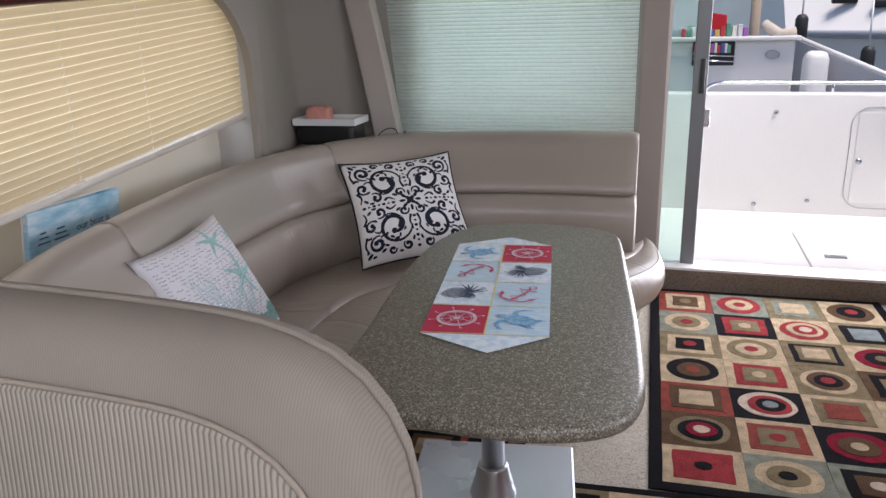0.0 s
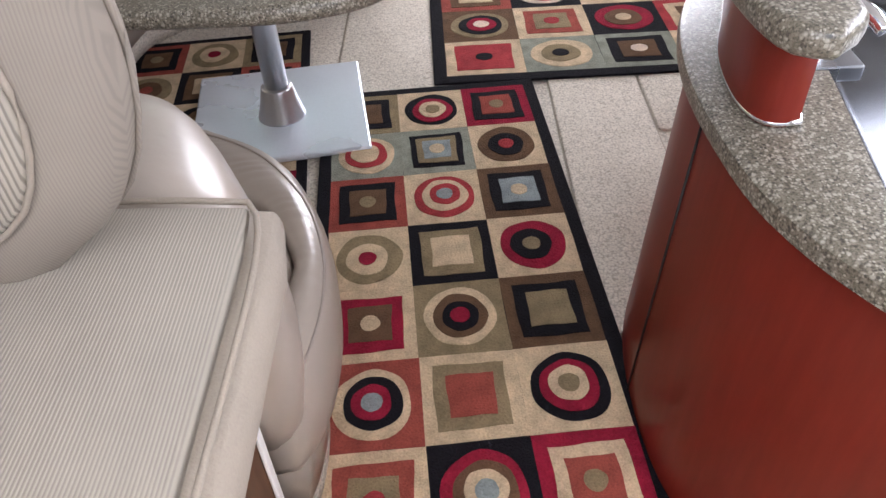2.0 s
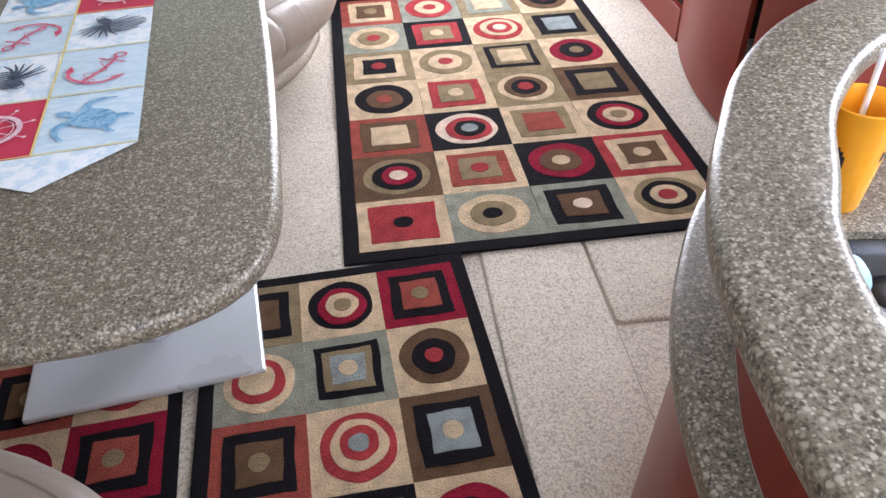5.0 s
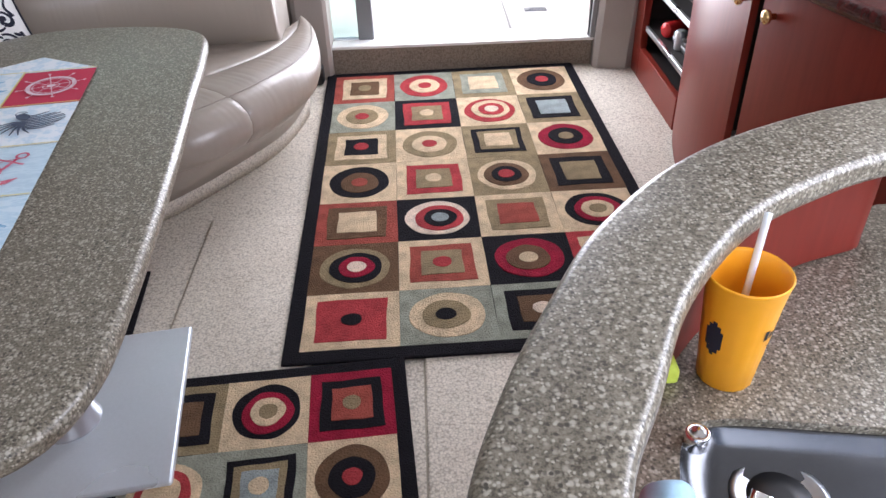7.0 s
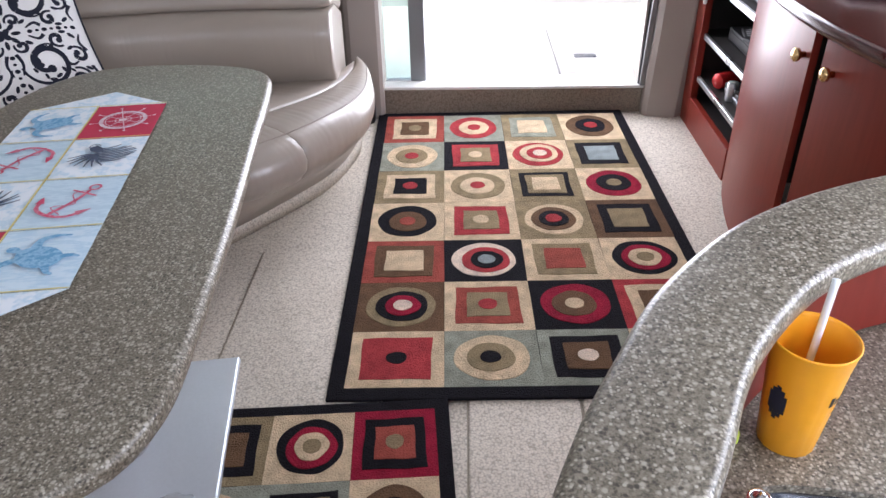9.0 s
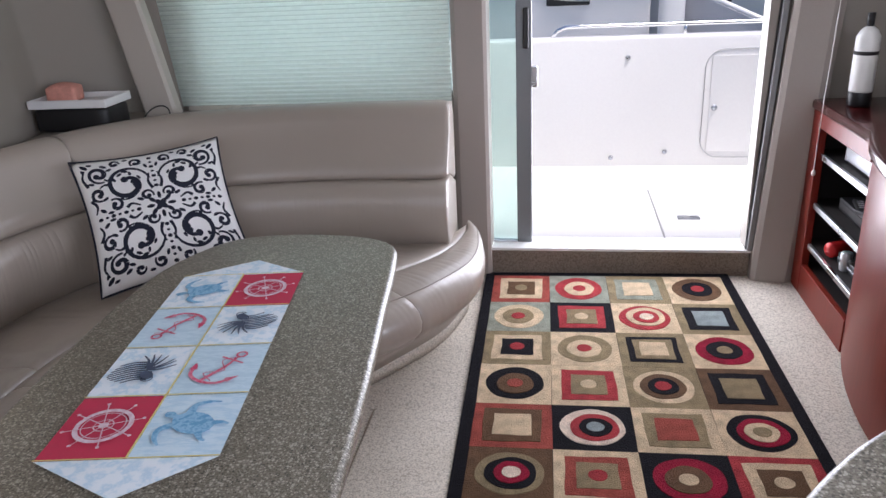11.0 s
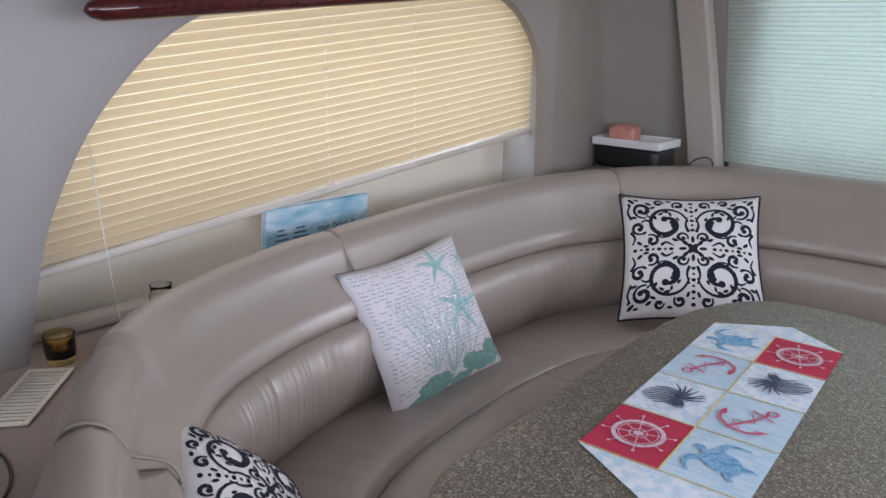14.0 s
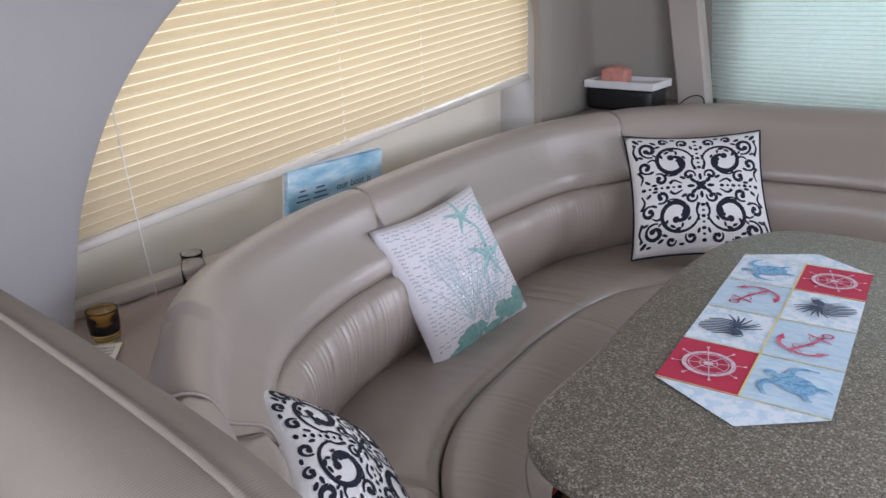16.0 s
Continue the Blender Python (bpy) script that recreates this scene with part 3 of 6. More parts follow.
# ---- settee ----
BACK = spline([(0.545, 1.385, 0), (0.3, 1.378, 0), (0.05, 1.395, 0), (-0.14, 1.45, 0), (-0.30, 1.535, 0), (-0.52, 1.67, 0), (-0.72, 1.88, 0), (-0.86, 2.2, 0), (-0.925, 2.55, 0),
               (-0.975, 2.95, 0), (-0.98, 3.4, 0), (-0.915, 3.74, 0), (-0.79, 4.01, 0), (-0.55, 4.24, 0), (-0.2, 4.365, 0), (0.15, 4.42, 0), (0.58, 4.43, 0)], 161)
FRONT = spline([(0.556, 1.365, 0), (0.572, 1.43, 0), (0.576, 1.53, 0), (0.558, 1.66, 0), (0.522, 1.78, 0), (0.44, 1.94, 0), (0.31, 2.04, 0), (0.10, 2.14, 0), (-0.06, 2.32, 0), (-0.13, 2.6, 0),
                (-0.16, 2.9, 0), (-0.11, 3.18, 0), (0.06, 3.31, 0), (0.30, 3.35, 0), (0.49, 3.42, 0), (0.66, 3.70, 0), (0.735, 3.97, 0), (0.70, 4.28, 0), (0.64, 4.42, 0)], 161)


def at(path, f):
    """Point of a sampled path at a fractional index."""
    i = max(0, min(len(path) - 2, int(f)))
    return path[i].lerp(path[i + 1], f - i)


def inward(f, d, z):
    """Point d in front of the line of the backs, at height z."""
    p = at(BACK, f)
    t = (at(BACK, min(160, f + 1)) - at(BACK, max(0, f - 1))).normalized()
    return Vector((p.x + t.y * d, p.y - t.x * d, z))


def steps(i0, i1, per):
    return [i0 + k / per for k in range((i1 - i0) * per + 1)]


def depth_at(i):
    """Depth of the backrest at the seat, growing towards the aft end."""
    u = i / 160
    return 0.25 + 0.10 * min(1, max(0, (u - 0.6) / 0.2))


def top_at(i):
    y = at(BACK, i).y
    base = 0.835 + 0.018 * (y - 1.5)
    low = max(0, min(1, (38 - i) / 30))
    return base - (0.095 * low) - (0.012 if i < 38 else 0)


def puff(i, i0, i1, n=3):
    d = min(i - i0, i1 - i)
    return 1.0 if d >= n else math.sqrt(max(0.0, 1 - (1 - (d + 0.35) / (n + 0.35)) ** 2))


def domed(rings, out=0.016):
    """Closes both ends of a run of rings with a soft bulge."""
    def cap(edge, inner):
        c = sum(edge, Vector()) / len(edge)
        d = (c - sum(inner, Vector()) / len(inner)).normalized()
        return [[c + (p - c) * k + d * out * q for p in edge] for k, q in ((0.965, 0.45), (0.88, 0.75), (0.70, 0.93), (0.35, 1.0))]
    return loft(cap(rings[0], rings[1])[::-1] + rings + cap(rings[-1], rings[-2]))


def width_at(i):
    """Thickness of the backrest at its top."""
    return 0.118 + 0.05 * max(min(1, max(0, (i / 160 - 0.6) / 0.15)), min(1, max(0, (30 - i) / 15)))


def back_upper(i0, i1):
    rings = []
    for i in steps(i0, i1, 2):
        D, zt, k, W = depth_at(i), top_at(i), puff(i, i0, i1, 1.8), width_at(i)
        cd, cz = 0.12, (zt + 0.62) / 2
        prof = [(0.0, 0.56), (-0.006, 0.70), (0.0, zt - 0.05), (0.018, zt - 0.014), (0.045, zt), (W - 0.055, zt + 0.002), (W - 0.02, zt - 0.016), (W, zt - 0.055), (W + 0.016, zt - 0.11), (D * 0.75, 0.69), (D * 0.84, 0.652),
                (D * 0.81, 0.628), (D * 0.6, 0.62), (0.05, 0.56)]
        rings.append([inward(i, cd + (d - cd) * (0.80 + 0.20 * k), cz + (z - cz) * (0.87 + 0.13 * k)) for d, z in prof])
    return domed(rings, 0.003)


def gather(f):
    """Sharp inward creases of gathered hide, unevenly spaced; deepest on the forward bend."""
    deep = 0.0006 + 0.0054 * max(0.0, 1 - abs(f - 56) / 26) + 0.003 * max(0.0, 1 - abs(f - 100) / 18)
    a = f * 3.3 + 1.1 * math.sin(f * 0.83) + 0.7 * math.sin(f * 2.17 + 2)
    own = 0.55 + 0.45 * math.sin(f * 1.31 + 0.6)
    return deep * own * (abs(math.sin(a)) ** 0.45 - 1) + 0.0008 * math.sin(f * 1.1)


def back_lower(i0, i1):
    rings = []
    for i in steps(i0, i1, 10):
        D, k = depth_at(i), puff(i, i0, i1, 1.5)
        cd, cz = D * 0.6, 0.52
        prof = [(0.02, 0.30, 0), (0.02, 0.55, 0), (D * 0.5, 0.618, 0), (D * 0.8, 0.626, 0.5), (D * 0.90, 0.622, 0.8), (D * 0.97, 0.604, 1), (D * 1.02, 0.575, 1), (D * 1.042, 0.545, 0.9), (D * 1.045, 0.51, 0.75), (D * 1.03, 0.46, 0.7), (D * 0.98, 0.41, 0.8),
                (D * 0.9, 0.37, 0.6), (D * 0.8, 0.335, 0), (D * 0.6, 0.30, 0)]
        fold = gather(i)
        rings.append([inward(i, cd + (d + fold * q - cd) * (0.93 + 0.07 * k), cz + (z - cz) * (0.96 + 0.04 * k)) for d, z, q in prof])
    return domed(rings, 0.008)


def seat_point(i, u, z):
    inner = inward(i, depth_at(i) * 0.75, 0)
    front = at(FRONT, i)
    if i < 26:
        w = i / 26
        inner = Vector((0.30, front.y, 0)).lerp(inner, w * w * (3 - 2 * w))
    p = inner.lerp(front, u)
    if z > 0.3:
        z -= 0.042 * max(0.0, min(1.0, (i - 128) / 22)) * (z - 0.3) / 0.12
    return Vector((p.x, p.y, z))


def seam_at(i):
    return 0.585 + 0.2 * max(0.0, min(1.0, (i - 112) / 15), min(1.0, (30 - i) / 12, i / 10))


def seat_inner(i0, i1):
    rings = []
    for i in steps(i0, i1, 4):
        k, q = puff(i, i0, i1, 1.2), seam_at(i) / 0.585
        prof = [(0.0, 0.30, 0), (0.0, 0.352, 0), (0.06, 0.372, 0.3), (0.2, 0.386, 1), (0.33, 0.397, 1), (0.45, 0.408, 0.8), (0.53, 0.411, 0.5), (0.57, 0.405, 0), (0.583, 0.39, 0), (0.58, 0.30, 0)]
        crease = 0.0012 * math.sin(i * 0.9 + 1.8 * math.sin(i * 0.37)) + 0.0007 * math.sin(i * 2.3 + 2 * math.sin(i * 0.6))
        crease -= 0.004 * max(0.0, 1 - min(i - i0, i1 - i) / 1.5) * abs(math.sin(i * 5))
        rings.append([seat_point(i, u * q, 0.33 + (z + crease * m - 0.33) * (0.90 + 0.10 * k)) for u, z, m in prof])
    return domed(rings, 0.006)


def seat_roll(i0, i1):
    """Rolled front of the seat: flat on top, a seam along the edge, then a full face tucked under."""
    rings = []
    for i in steps(i0, i1, 4):
        k, q = puff(i, i0, i1, 1.2), seam_at(i)
        prof = [(0.585, 0.30, 0), (0.588, 0.39, 0), (0.596, 0.405, 0), (0.64, 0.415, 0.4), (0.72, 0.420, 0.6), (0.80, 0.417, 1), (0.86, 0.410, 1), (0.898, 0.400, 0), (0.912, 0.3985, 0), (0.95, 0.386, 1), (0.985, 0.358, 0.5), (1.0, 0.322, 0), (0.992, 0.285, 0), (0.955, 0.25, 0), (0.90, 0.226, 0)]
        pucker = 0.0028 * (abs(math.sin(i * 2.6 + math.sin(i * 1.1))) ** 0.5 - 0.8) * (0.6 + 0.4 * math.sin(i * 0.9))
        ring = [(1 - (1 - u) * (1 - q) / 0.415, z + pucker * m) for u, z, m in prof] + [(0.75, 0.215)]
        rings.append([seat_point(i, 0.75 + (u - 0.75) * (0.95 + 0.05 * k), 0.34 + (z - 0.34) * (0.90 + 0.10 * k)) for u, z in ring])
    return domed(rings, 0.04 if i0 == 0 else 0.006)


def seat_seam():
    """The stitched edge that runs along the whole front of the seat."""
    return tube([seat_point(i, 1 - 0.095 * (1 - seam_at(i)) / 0.415, 0.3995) for i in steps(1, 159, 2)], 0.0026, 6)


def seat_base(z0, z1, u0, u1):
    rings = []
    for i in range(161):
        rings.append([seat_point(i, u, z) for u, z in ((0.3, z0), (0.3, z1), (u1, z1), ((u0 + u1) / 2 + 0.01, (z0 + z1) / 2), (u0, z0))])
    return loft(rings)


ledge_line = [(-1.2, 1.30), (-0.46, 1.30), (-0.46, 1.40), (-0.1, 1.40)] + [(p.x, p.y) for p in offset_path(BACK, 0.03)[28:104]] + [(-1.2, 3.9)]
structure("port_ledge", slab(ledge_line, 0.60, 0.63, 0.003, 1), surface("ledge_vinyl", (0.34, 0.27, 0.225), 0.55, vary=0.06, grain=200), label="taupe vinyl ledge behind the settee")
shelf_line = [(p.x, p.y) for p in offset_path(BACK, 0.03)[98:140]] + [(-0.1, 4.60), (-0.9, 4.57), (-1.1, 4.40), (-1.06, 4.1), (-0.998, 3.7)]
structure("corner_shelf", slab(shelf_line, 0.80, 0.825, 0.003, 1), M_WALL)

settee = thing("settee", "curved taupe leather settee wrapping round the dinette table", "settee")
CUTS = [6] + [min(range(161), key=lambda i: (BACK[i] - Vector((x, y, 0))).length) for x, y in ((-0.335, 1.555), (-0.91, 2.50), (-0.86, 3.90))] + [160]
for a, b in zip(CUTS, CUTS[1:]):
    part("backrest", back_upper(a, b), M_LEATHER, settee)
    part("lumbar_cushion", back_lower(a, b), M_LEATHER_SOFT, settee, "gathered leather lumbar roll")
for a, b in zip((0, 42, 82, 118), (42, 82, 118, 160)):
    part("seat_cushion", seat_inner(a, b), M_LEATHER_SOFT, settee)
for a, b in zip((0, 36, 78, 122), (36, 78, 122, 160)):
    part("front_roll", seat_roll(a, b), M_LEATHER_SOFT, settee)


def back_end():
    """Soft bulb that closes the forward end of the backrest."""
    plan = spline([(0.27, 1.685, 0), (0.35, 1.69, 0), (0.43, 1.64, 0), (0.49, 1.54, 0), (0.532, 1.45, 0), (0.558, 1.36, 0), (0.545, 1.315, 0), (0.48, 1.305, 0), (0.28, 1.305, 0), (0.255, 1.5, 0)], 60, True)
    c = Vector((0.31, 1.47, 0))
    rings = []
    for z, k in ((0.30, 0.86), (0.37, 0.96), (0.44, 1.01), (0.52, 1.03), (0.585, 0.985), (0.63, 0.93), (0.67, 0.86), (0.70, 0.77), (0.722, 0.64), (0.735, 0.46), (0.741, 0.22)):
        rings.append([c + (p - c) * k * (1 + 0.012 * math.sin(9 * math.atan2(p.y - c.y, p.x - c.x) + z * 20) * (0.7 - z)) + Vector((0, 0, z)) for p in plan])
    return loft(rings)


part("back_end", back_end(), M_LEATHER_SOFT, settee, "rounded leather end of the backrest")
seam = [(0.405, 1.37, 0.70), (0.398, 1.43, 0.727), (0.39, 1.51, 0.726), (0.395, 1.575, 0.69), (0.40, 1.63, 0.62)]
for dx in (0.0, 0.014):
    part("seam", tube(spline([(x + dx, y, z + 0.001) for x, y, z in seam], 24), 0.0018, 5), M_PIPING, settee)
part("edge_seam", seat_seam(), M_PIPING, settee, "stitched seam along the seat edge")
part("base", seat_base(0.085, 0.24, 0.81, 0.89), M_LEATHER, settee)
part("toe_kick", seat_base(0.0, 0.09, 0.765, 0.80), M_CARPET, settee, "carpeted toe kick")
for i in CUTS[1:-1]:
    D, zt, W = depth_at(i), top_at(i + 1), width_at(i)
    a, b = BACK[i - 1], BACK[i + 1]
    t = (b - a).normalized()
    line = [Vector((BACK[i].x + t.y * d, BACK[i].y - t.x * d, z)) for d, z in ((0.01, zt - 0.05), (0.03, zt - 0.012), (W - 0.06, zt - 0.003), (W - 0.022, zt - 0.02), (W, zt - 0.07), (D * 0.75, 0.70), (D * 0.84, 0.63))]
    part("piping", tube(spline(line, 24), 0.004, 6), M_PIPING, settee)

# ---- dinette table ----
TOP = spline([(0.30, 1.945, 0), (0.50, 1.95, 0), (0.64, 2.01, 0), (0.69, 2.12, 0), (0.685, 2.30, 0), (0.655, 2.62, 0), (0.615, 2.95, 0), (0.585, 3.2, 0), (0.55, 3.34, 0), (0.43, 3.405, 0), (0.22, 3.415, 0),
              (0.06, 3.355, 0), (-0.03, 3.17, 0), (-0.045, 2.93, 0), (-0.02, 2.62, 0), (0.015, 2.35, 0), (0.045, 2.08, 0), (0.14, 1.965, 0)], 120, True)
ZT = 0.675
table = thing("dinette_table", "speckled stone dinette table on one steel column", "table")
part("tabletop", slab([(p.x, p.y) for p in TOP], ZT - 0.036, ZT, 0.015, 5), M_GRANITE, table)
plate = box(-0.252, 0.252, -0.252, 0.252, 0.012, 0.03, 0.006)
plate.transform(pose(0.255, 2.685, 0, 0, 0, 8.5))
part("base_plate", plate, M_PLATE, table, "square pale grey steel base plate", False)
part("column", lathe([(0.034, 0.12), (0.034, 0.64), (0.034, 0.641)], 24, m=pose(0.265, 2.66, 0)), M_ALU, table)
part("socket", lathe([(0.070, 0.03), (0.068, 0.035), (0.054, 0.085), (0.046, 0.122), (0.044, 0.126), (0.036, 0.128)], 28, m=pose(0.265, 2.66, 0)), M_ALU, table)
part("bracket", box(0.14, 0.39, 2.56, 2.76, 0.62, 0.638, 0.004), M_ALU, table, smooth=False)

# ---- galley island ----
UP = spline([(1.155, 1.425, 0), (1.115, 1.44, 0), (1.095, 1.50, 0), (1.091, 1.62, 0), (1.11, 1.783, 0), (1.151, 1.904, 0), (1.203, 2.008, 0), (1.276, 2.131, 0), (1.40, 2.263, 0), (1.554, 2.356, 0), (1.75, 2.42, 0), (2.0, 2.45, 0), (2.25, 2.46, 0)], 80)
UPI = spline([(2.25, 2.31, 0), (2.0, 2.305, 0), (1.8, 2.28, 0), (1.665, 2.25, 0), (1.56, 2.205, 0), (1.45, 2.135, 0), (1.345, 2.015, 0), (1.28, 1.89, 0), (1.235, 1.8, 0), (1.21, 1.68, 0), (1.205, 1.55, 0), (1.20, 1.47, 0), (1.155, 1.425, 0)], 80)
ZU, ZL = 0.855, 0.665
LOW = spline([(1.80, 2.44, 0), (1.58, 2.365, 0), (1.41, 2.276, 0), (1.272, 2.136, 0), (1.188, 1.998, 0), (1.135, 1.874, 0), (1.107, 1.752, 0), (1.098, 1.62, 0), (1.11, 1.45, 0), (1.14, 1.345, 0), (1.185, 1.26, 0), (1.26, 1.16, 0), (1.38, 1.06, 0), (1.55, 0.99, 0)], 60)
island = thing("galley_island", "curved cherry galley island with speckled stone tops", "kitchen island")
part("bar_top", slab([(p.x, p.y) for p in UP + UPI[1:-1]], ZU - 0.036, ZU, 0.012), M_GRANITE, island)
low_out = [(p.x, p.y) for p in LOW] + [(2.3, 0.99), (2.3, 2.44)]
SW, SH = 0.46, 0.74   # sink cut-out
SINK = pose(1.519, 1.628, 0, 0, 0, -9)


def worktop():
    """Lower top with a hole for the sink."""
    outer = [Vector((x, y)) for x, y in low_out]
    c = Vector((SINK.translation.x, SINK.translation.y))
    own = bmesh.new()
    n = 220
    per = []
    k = len(outer)
    run = [0]
    for i in range(k):
        run.append(run[-1] + (outer[(i + 1) % k] - outer[i]).length)
    for s in range(n):
        d = run[-1] * s / n
        j = max(q for q in range(k) if run[q] <= d)
        w = (d - run[j]) / (run[j + 1] - run[j])
        per.append(outer[j].lerp(outer[(j + 1) % k], w))
    rows = []
    for p in per:
        a = p - c
        e = SINK.to_3x3().transposed() @ Vector((a.x, a.y, 0))
        q = ((abs(e.x) * 2 / SW) ** 9 + (abs(e.y) * 2 / SH) ** 9) ** (-1 / 9)
        h = c + a * q
        inward = (c - p).normalized() * 0.012
        rows.append([own.verts.new((p.x + inward.x * f, p.y + inward.y * f, z)) for f, z in ((0.9, ZL - 0.036), (0.1, ZL - 0.03), (0, ZL - 0.018), (0.2, ZL - 0.005), (0.9, ZL))] + [own.verts.new((h.x, h.y, ZL)), own.verts.new((h.x, h.y, ZL - 0.012))])
    for i in range(n):
        a, b = rows[i], rows[(i + 1) % n]
        for j in range(len(a) - 1):
            own.faces.new((a[j], b[j], b[j + 1], a[j + 1]))
    bmesh.ops.recalc_face_normals(own, faces=own.faces[:])
    return own


flat_shade(part("worktop", worktop(), M_GRANITE, island), 40)
# body, in two curved panels with a joint, and the upstand that carries the bar
wall_path = spline([(1.75, 2.40, 0), (1.56, 2.325, 0), (1.42, 2.235, 0), (1.30, 2.11, 0), (1.225, 1.99, 0), (1.165, 1.87, 0), (1.125, 1.74, 0), (1.115, 1.60, 0), (1.125, 1.46, 0), (1.155, 1.36, 0), (1.20, 1.275, 0), (1.275, 1.175, 0), (1.39, 1.08, 0), (1.56, 1.01, 0), (2.3, 1.01, 0)], 110)


def panel_along(path, i0, i1, z0, z1, th=0.02, flare=0.0):
    inner, foot = offset_path(path, -th), offset_path(path, flare)
    rings = []
    for i in range(i0, i1 + 1):
        rings.append([Vector((foot[i].x, foot[i].y, z0)), Vector((path[i].x, path[i].y, z1)), Vector((inner[i].x, inner[i].y, z1)), Vector((inner[i].x, inner[i].y, z0))])
    return loft(rings)


gap = min(range(110), key=lambda i: (wall_path[i] - Vector((1.118, 1.63, 0))).length)
for a, b in ((0, gap), (gap, 109)):
    ob = part("body_panel", panel_along(wall_path, a, b, 0.0, ZL - 0.037, 0.02, 0.03), M_CHERRY, island)
    flat_shade(ob, 40)
g0, g1 = offset_path(wall_path, 0.0315)[gap], offset_path(wall_path, 0.0015)[gap]
part("joint", tube([(g0.x, g0.y, 0.0), (g1.x, g1.y, ZL - 0.037)], 0.0022, 6), M_SHADOWBOX, island, "dark panel joint")
# thin near-black tube paints the shadow under the worktop edge
part("shadow_line", tube([(p.x, p.y, ZL - 0.038) for p in offset_path(wall_path, 0.001)], 0.0025, 5), M_SHADOWBOX, island, "painted shadow line under the top")
ups = spline([(1.72, 2.365, 0), (1.57, 2.31, 0), (1.42, 2.215, 0), (1.31, 2.09, 0), (1.235, 1.965, 0), (1.19, 1.84, 0), (1.155, 1.74, 0), (1.14, 1.65, 0), (1.142, 1.58, 0), (1.16, 1.545, 0), (1.185, 1.54, 0)], 80)
upi = spline([(1.185, 1.54, 0), (1.205, 1.55, 0), (1.21, 1.60, 0), (1.195, 1.70, 0), (1.215, 1.80, 0), (1.265, 1.93, 0), (1.345, 2.06, 0), (1.45, 2.18, 0), (1.59, 2.275, 0), (1.70, 2.315, 0), (1.72, 2.35, 0)], 60)
flat_shade(part("upstand", slab([(p.x, p.y) for p in ups + upi[1:-1]], ZL + 0.001, ZU - 0.037, 0.002, 1), M_CHERRY, island), 40)
part("trim_strip", tube([(p.x, p.y, ZL + 0.006) for p in offset_path(ups, -0.004)] + [(p.x, p.y, ZL + 0.006) for p in upi[1:12]], 0.0055, 6), M_CHROME, island, "polished metal bead")
part("top_bead", tube([(p.x, p.y, ZU - 0.041) for p in offset_path(ups, -0.004)], 0.004, 6), M_CHROME, island, "polished metal bead")

# ---- entertainment cabinet by the door ----
cab = thing("entertainment_cabinet", "cherry cabinet with open media shelves and curved doors", "cabinet")
ZK = 0.815
CABF = spline([(2.035, 4.02, 0), (1.985, 3.86, 0), (1.945, 3.66, 0), (1.93, 3.45, 0), (1.94, 3.22, 0), (1.98, 2.98, 0), (2.05, 2.78, 0), (2.16, 2.62, 0)], 49)
part("side_frame", box(2.03, 2.06, 4.55, 4.655, 0, ZK - 0.04, 0.003), M_CHERRY, cab, smooth=False)
part("plinth", box(2.03, 2.055, 4.02, 4.55, 0, 0.13, 0.003), M_CHERRY, cab, smooth=False)
part("top_rail", box(2.03, 2.055, 4.02, 4.55, ZK - 0.10, ZK - 0.04, 0.003), M_CHERRY, cab, smooth=False)
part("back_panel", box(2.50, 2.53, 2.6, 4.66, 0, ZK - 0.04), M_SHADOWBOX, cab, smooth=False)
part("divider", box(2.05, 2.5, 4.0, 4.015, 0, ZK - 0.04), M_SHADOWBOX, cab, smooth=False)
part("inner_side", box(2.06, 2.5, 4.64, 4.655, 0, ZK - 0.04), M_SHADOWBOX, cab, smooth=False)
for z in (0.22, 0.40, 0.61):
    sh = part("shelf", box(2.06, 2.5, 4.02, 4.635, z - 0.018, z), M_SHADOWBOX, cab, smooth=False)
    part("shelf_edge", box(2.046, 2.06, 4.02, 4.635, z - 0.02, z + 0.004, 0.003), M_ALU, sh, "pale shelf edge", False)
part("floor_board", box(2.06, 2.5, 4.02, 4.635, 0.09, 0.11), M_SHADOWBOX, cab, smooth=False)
for a, b in ((0, 24), (24, 48)):
    dd = part("door", panel_along(CABF, a + (0 if a == 0 else 1), b - (1 if a == 0 else 0), 0.02, ZK - 0.045), M_CHERRY, cab)
    flat_shade(dd, 40)
    k = CABF[22] if a == 0 else CABF[27]
    part("knob", lathe([(0.008, 0), (0.008, 0.012), (0.017, 0.016), (0.018, 0.026), (0.012, 0.031)], 14, m=pose(k.x, k.y, 0.70, 0, -90, 0)), M_BRASS, dd, "small brass knob")
topline = [(2.02, 4.66), (2.02, 4.05)] + [(p.x - 0.025, p.y) for p in CABF] + [(2.53, 2.62), (2.53, 4.66)]
flat_shade(part("top", slab(topline, ZK - 0.04, ZK, 0.014), M_CHERRY_DARK, cab, "dark lacquered top"), 40)

# ---- helm seat ----
helm = thing("helm_seat", "beige corded fabric helm seat with a cream leather shell", "helm seat")


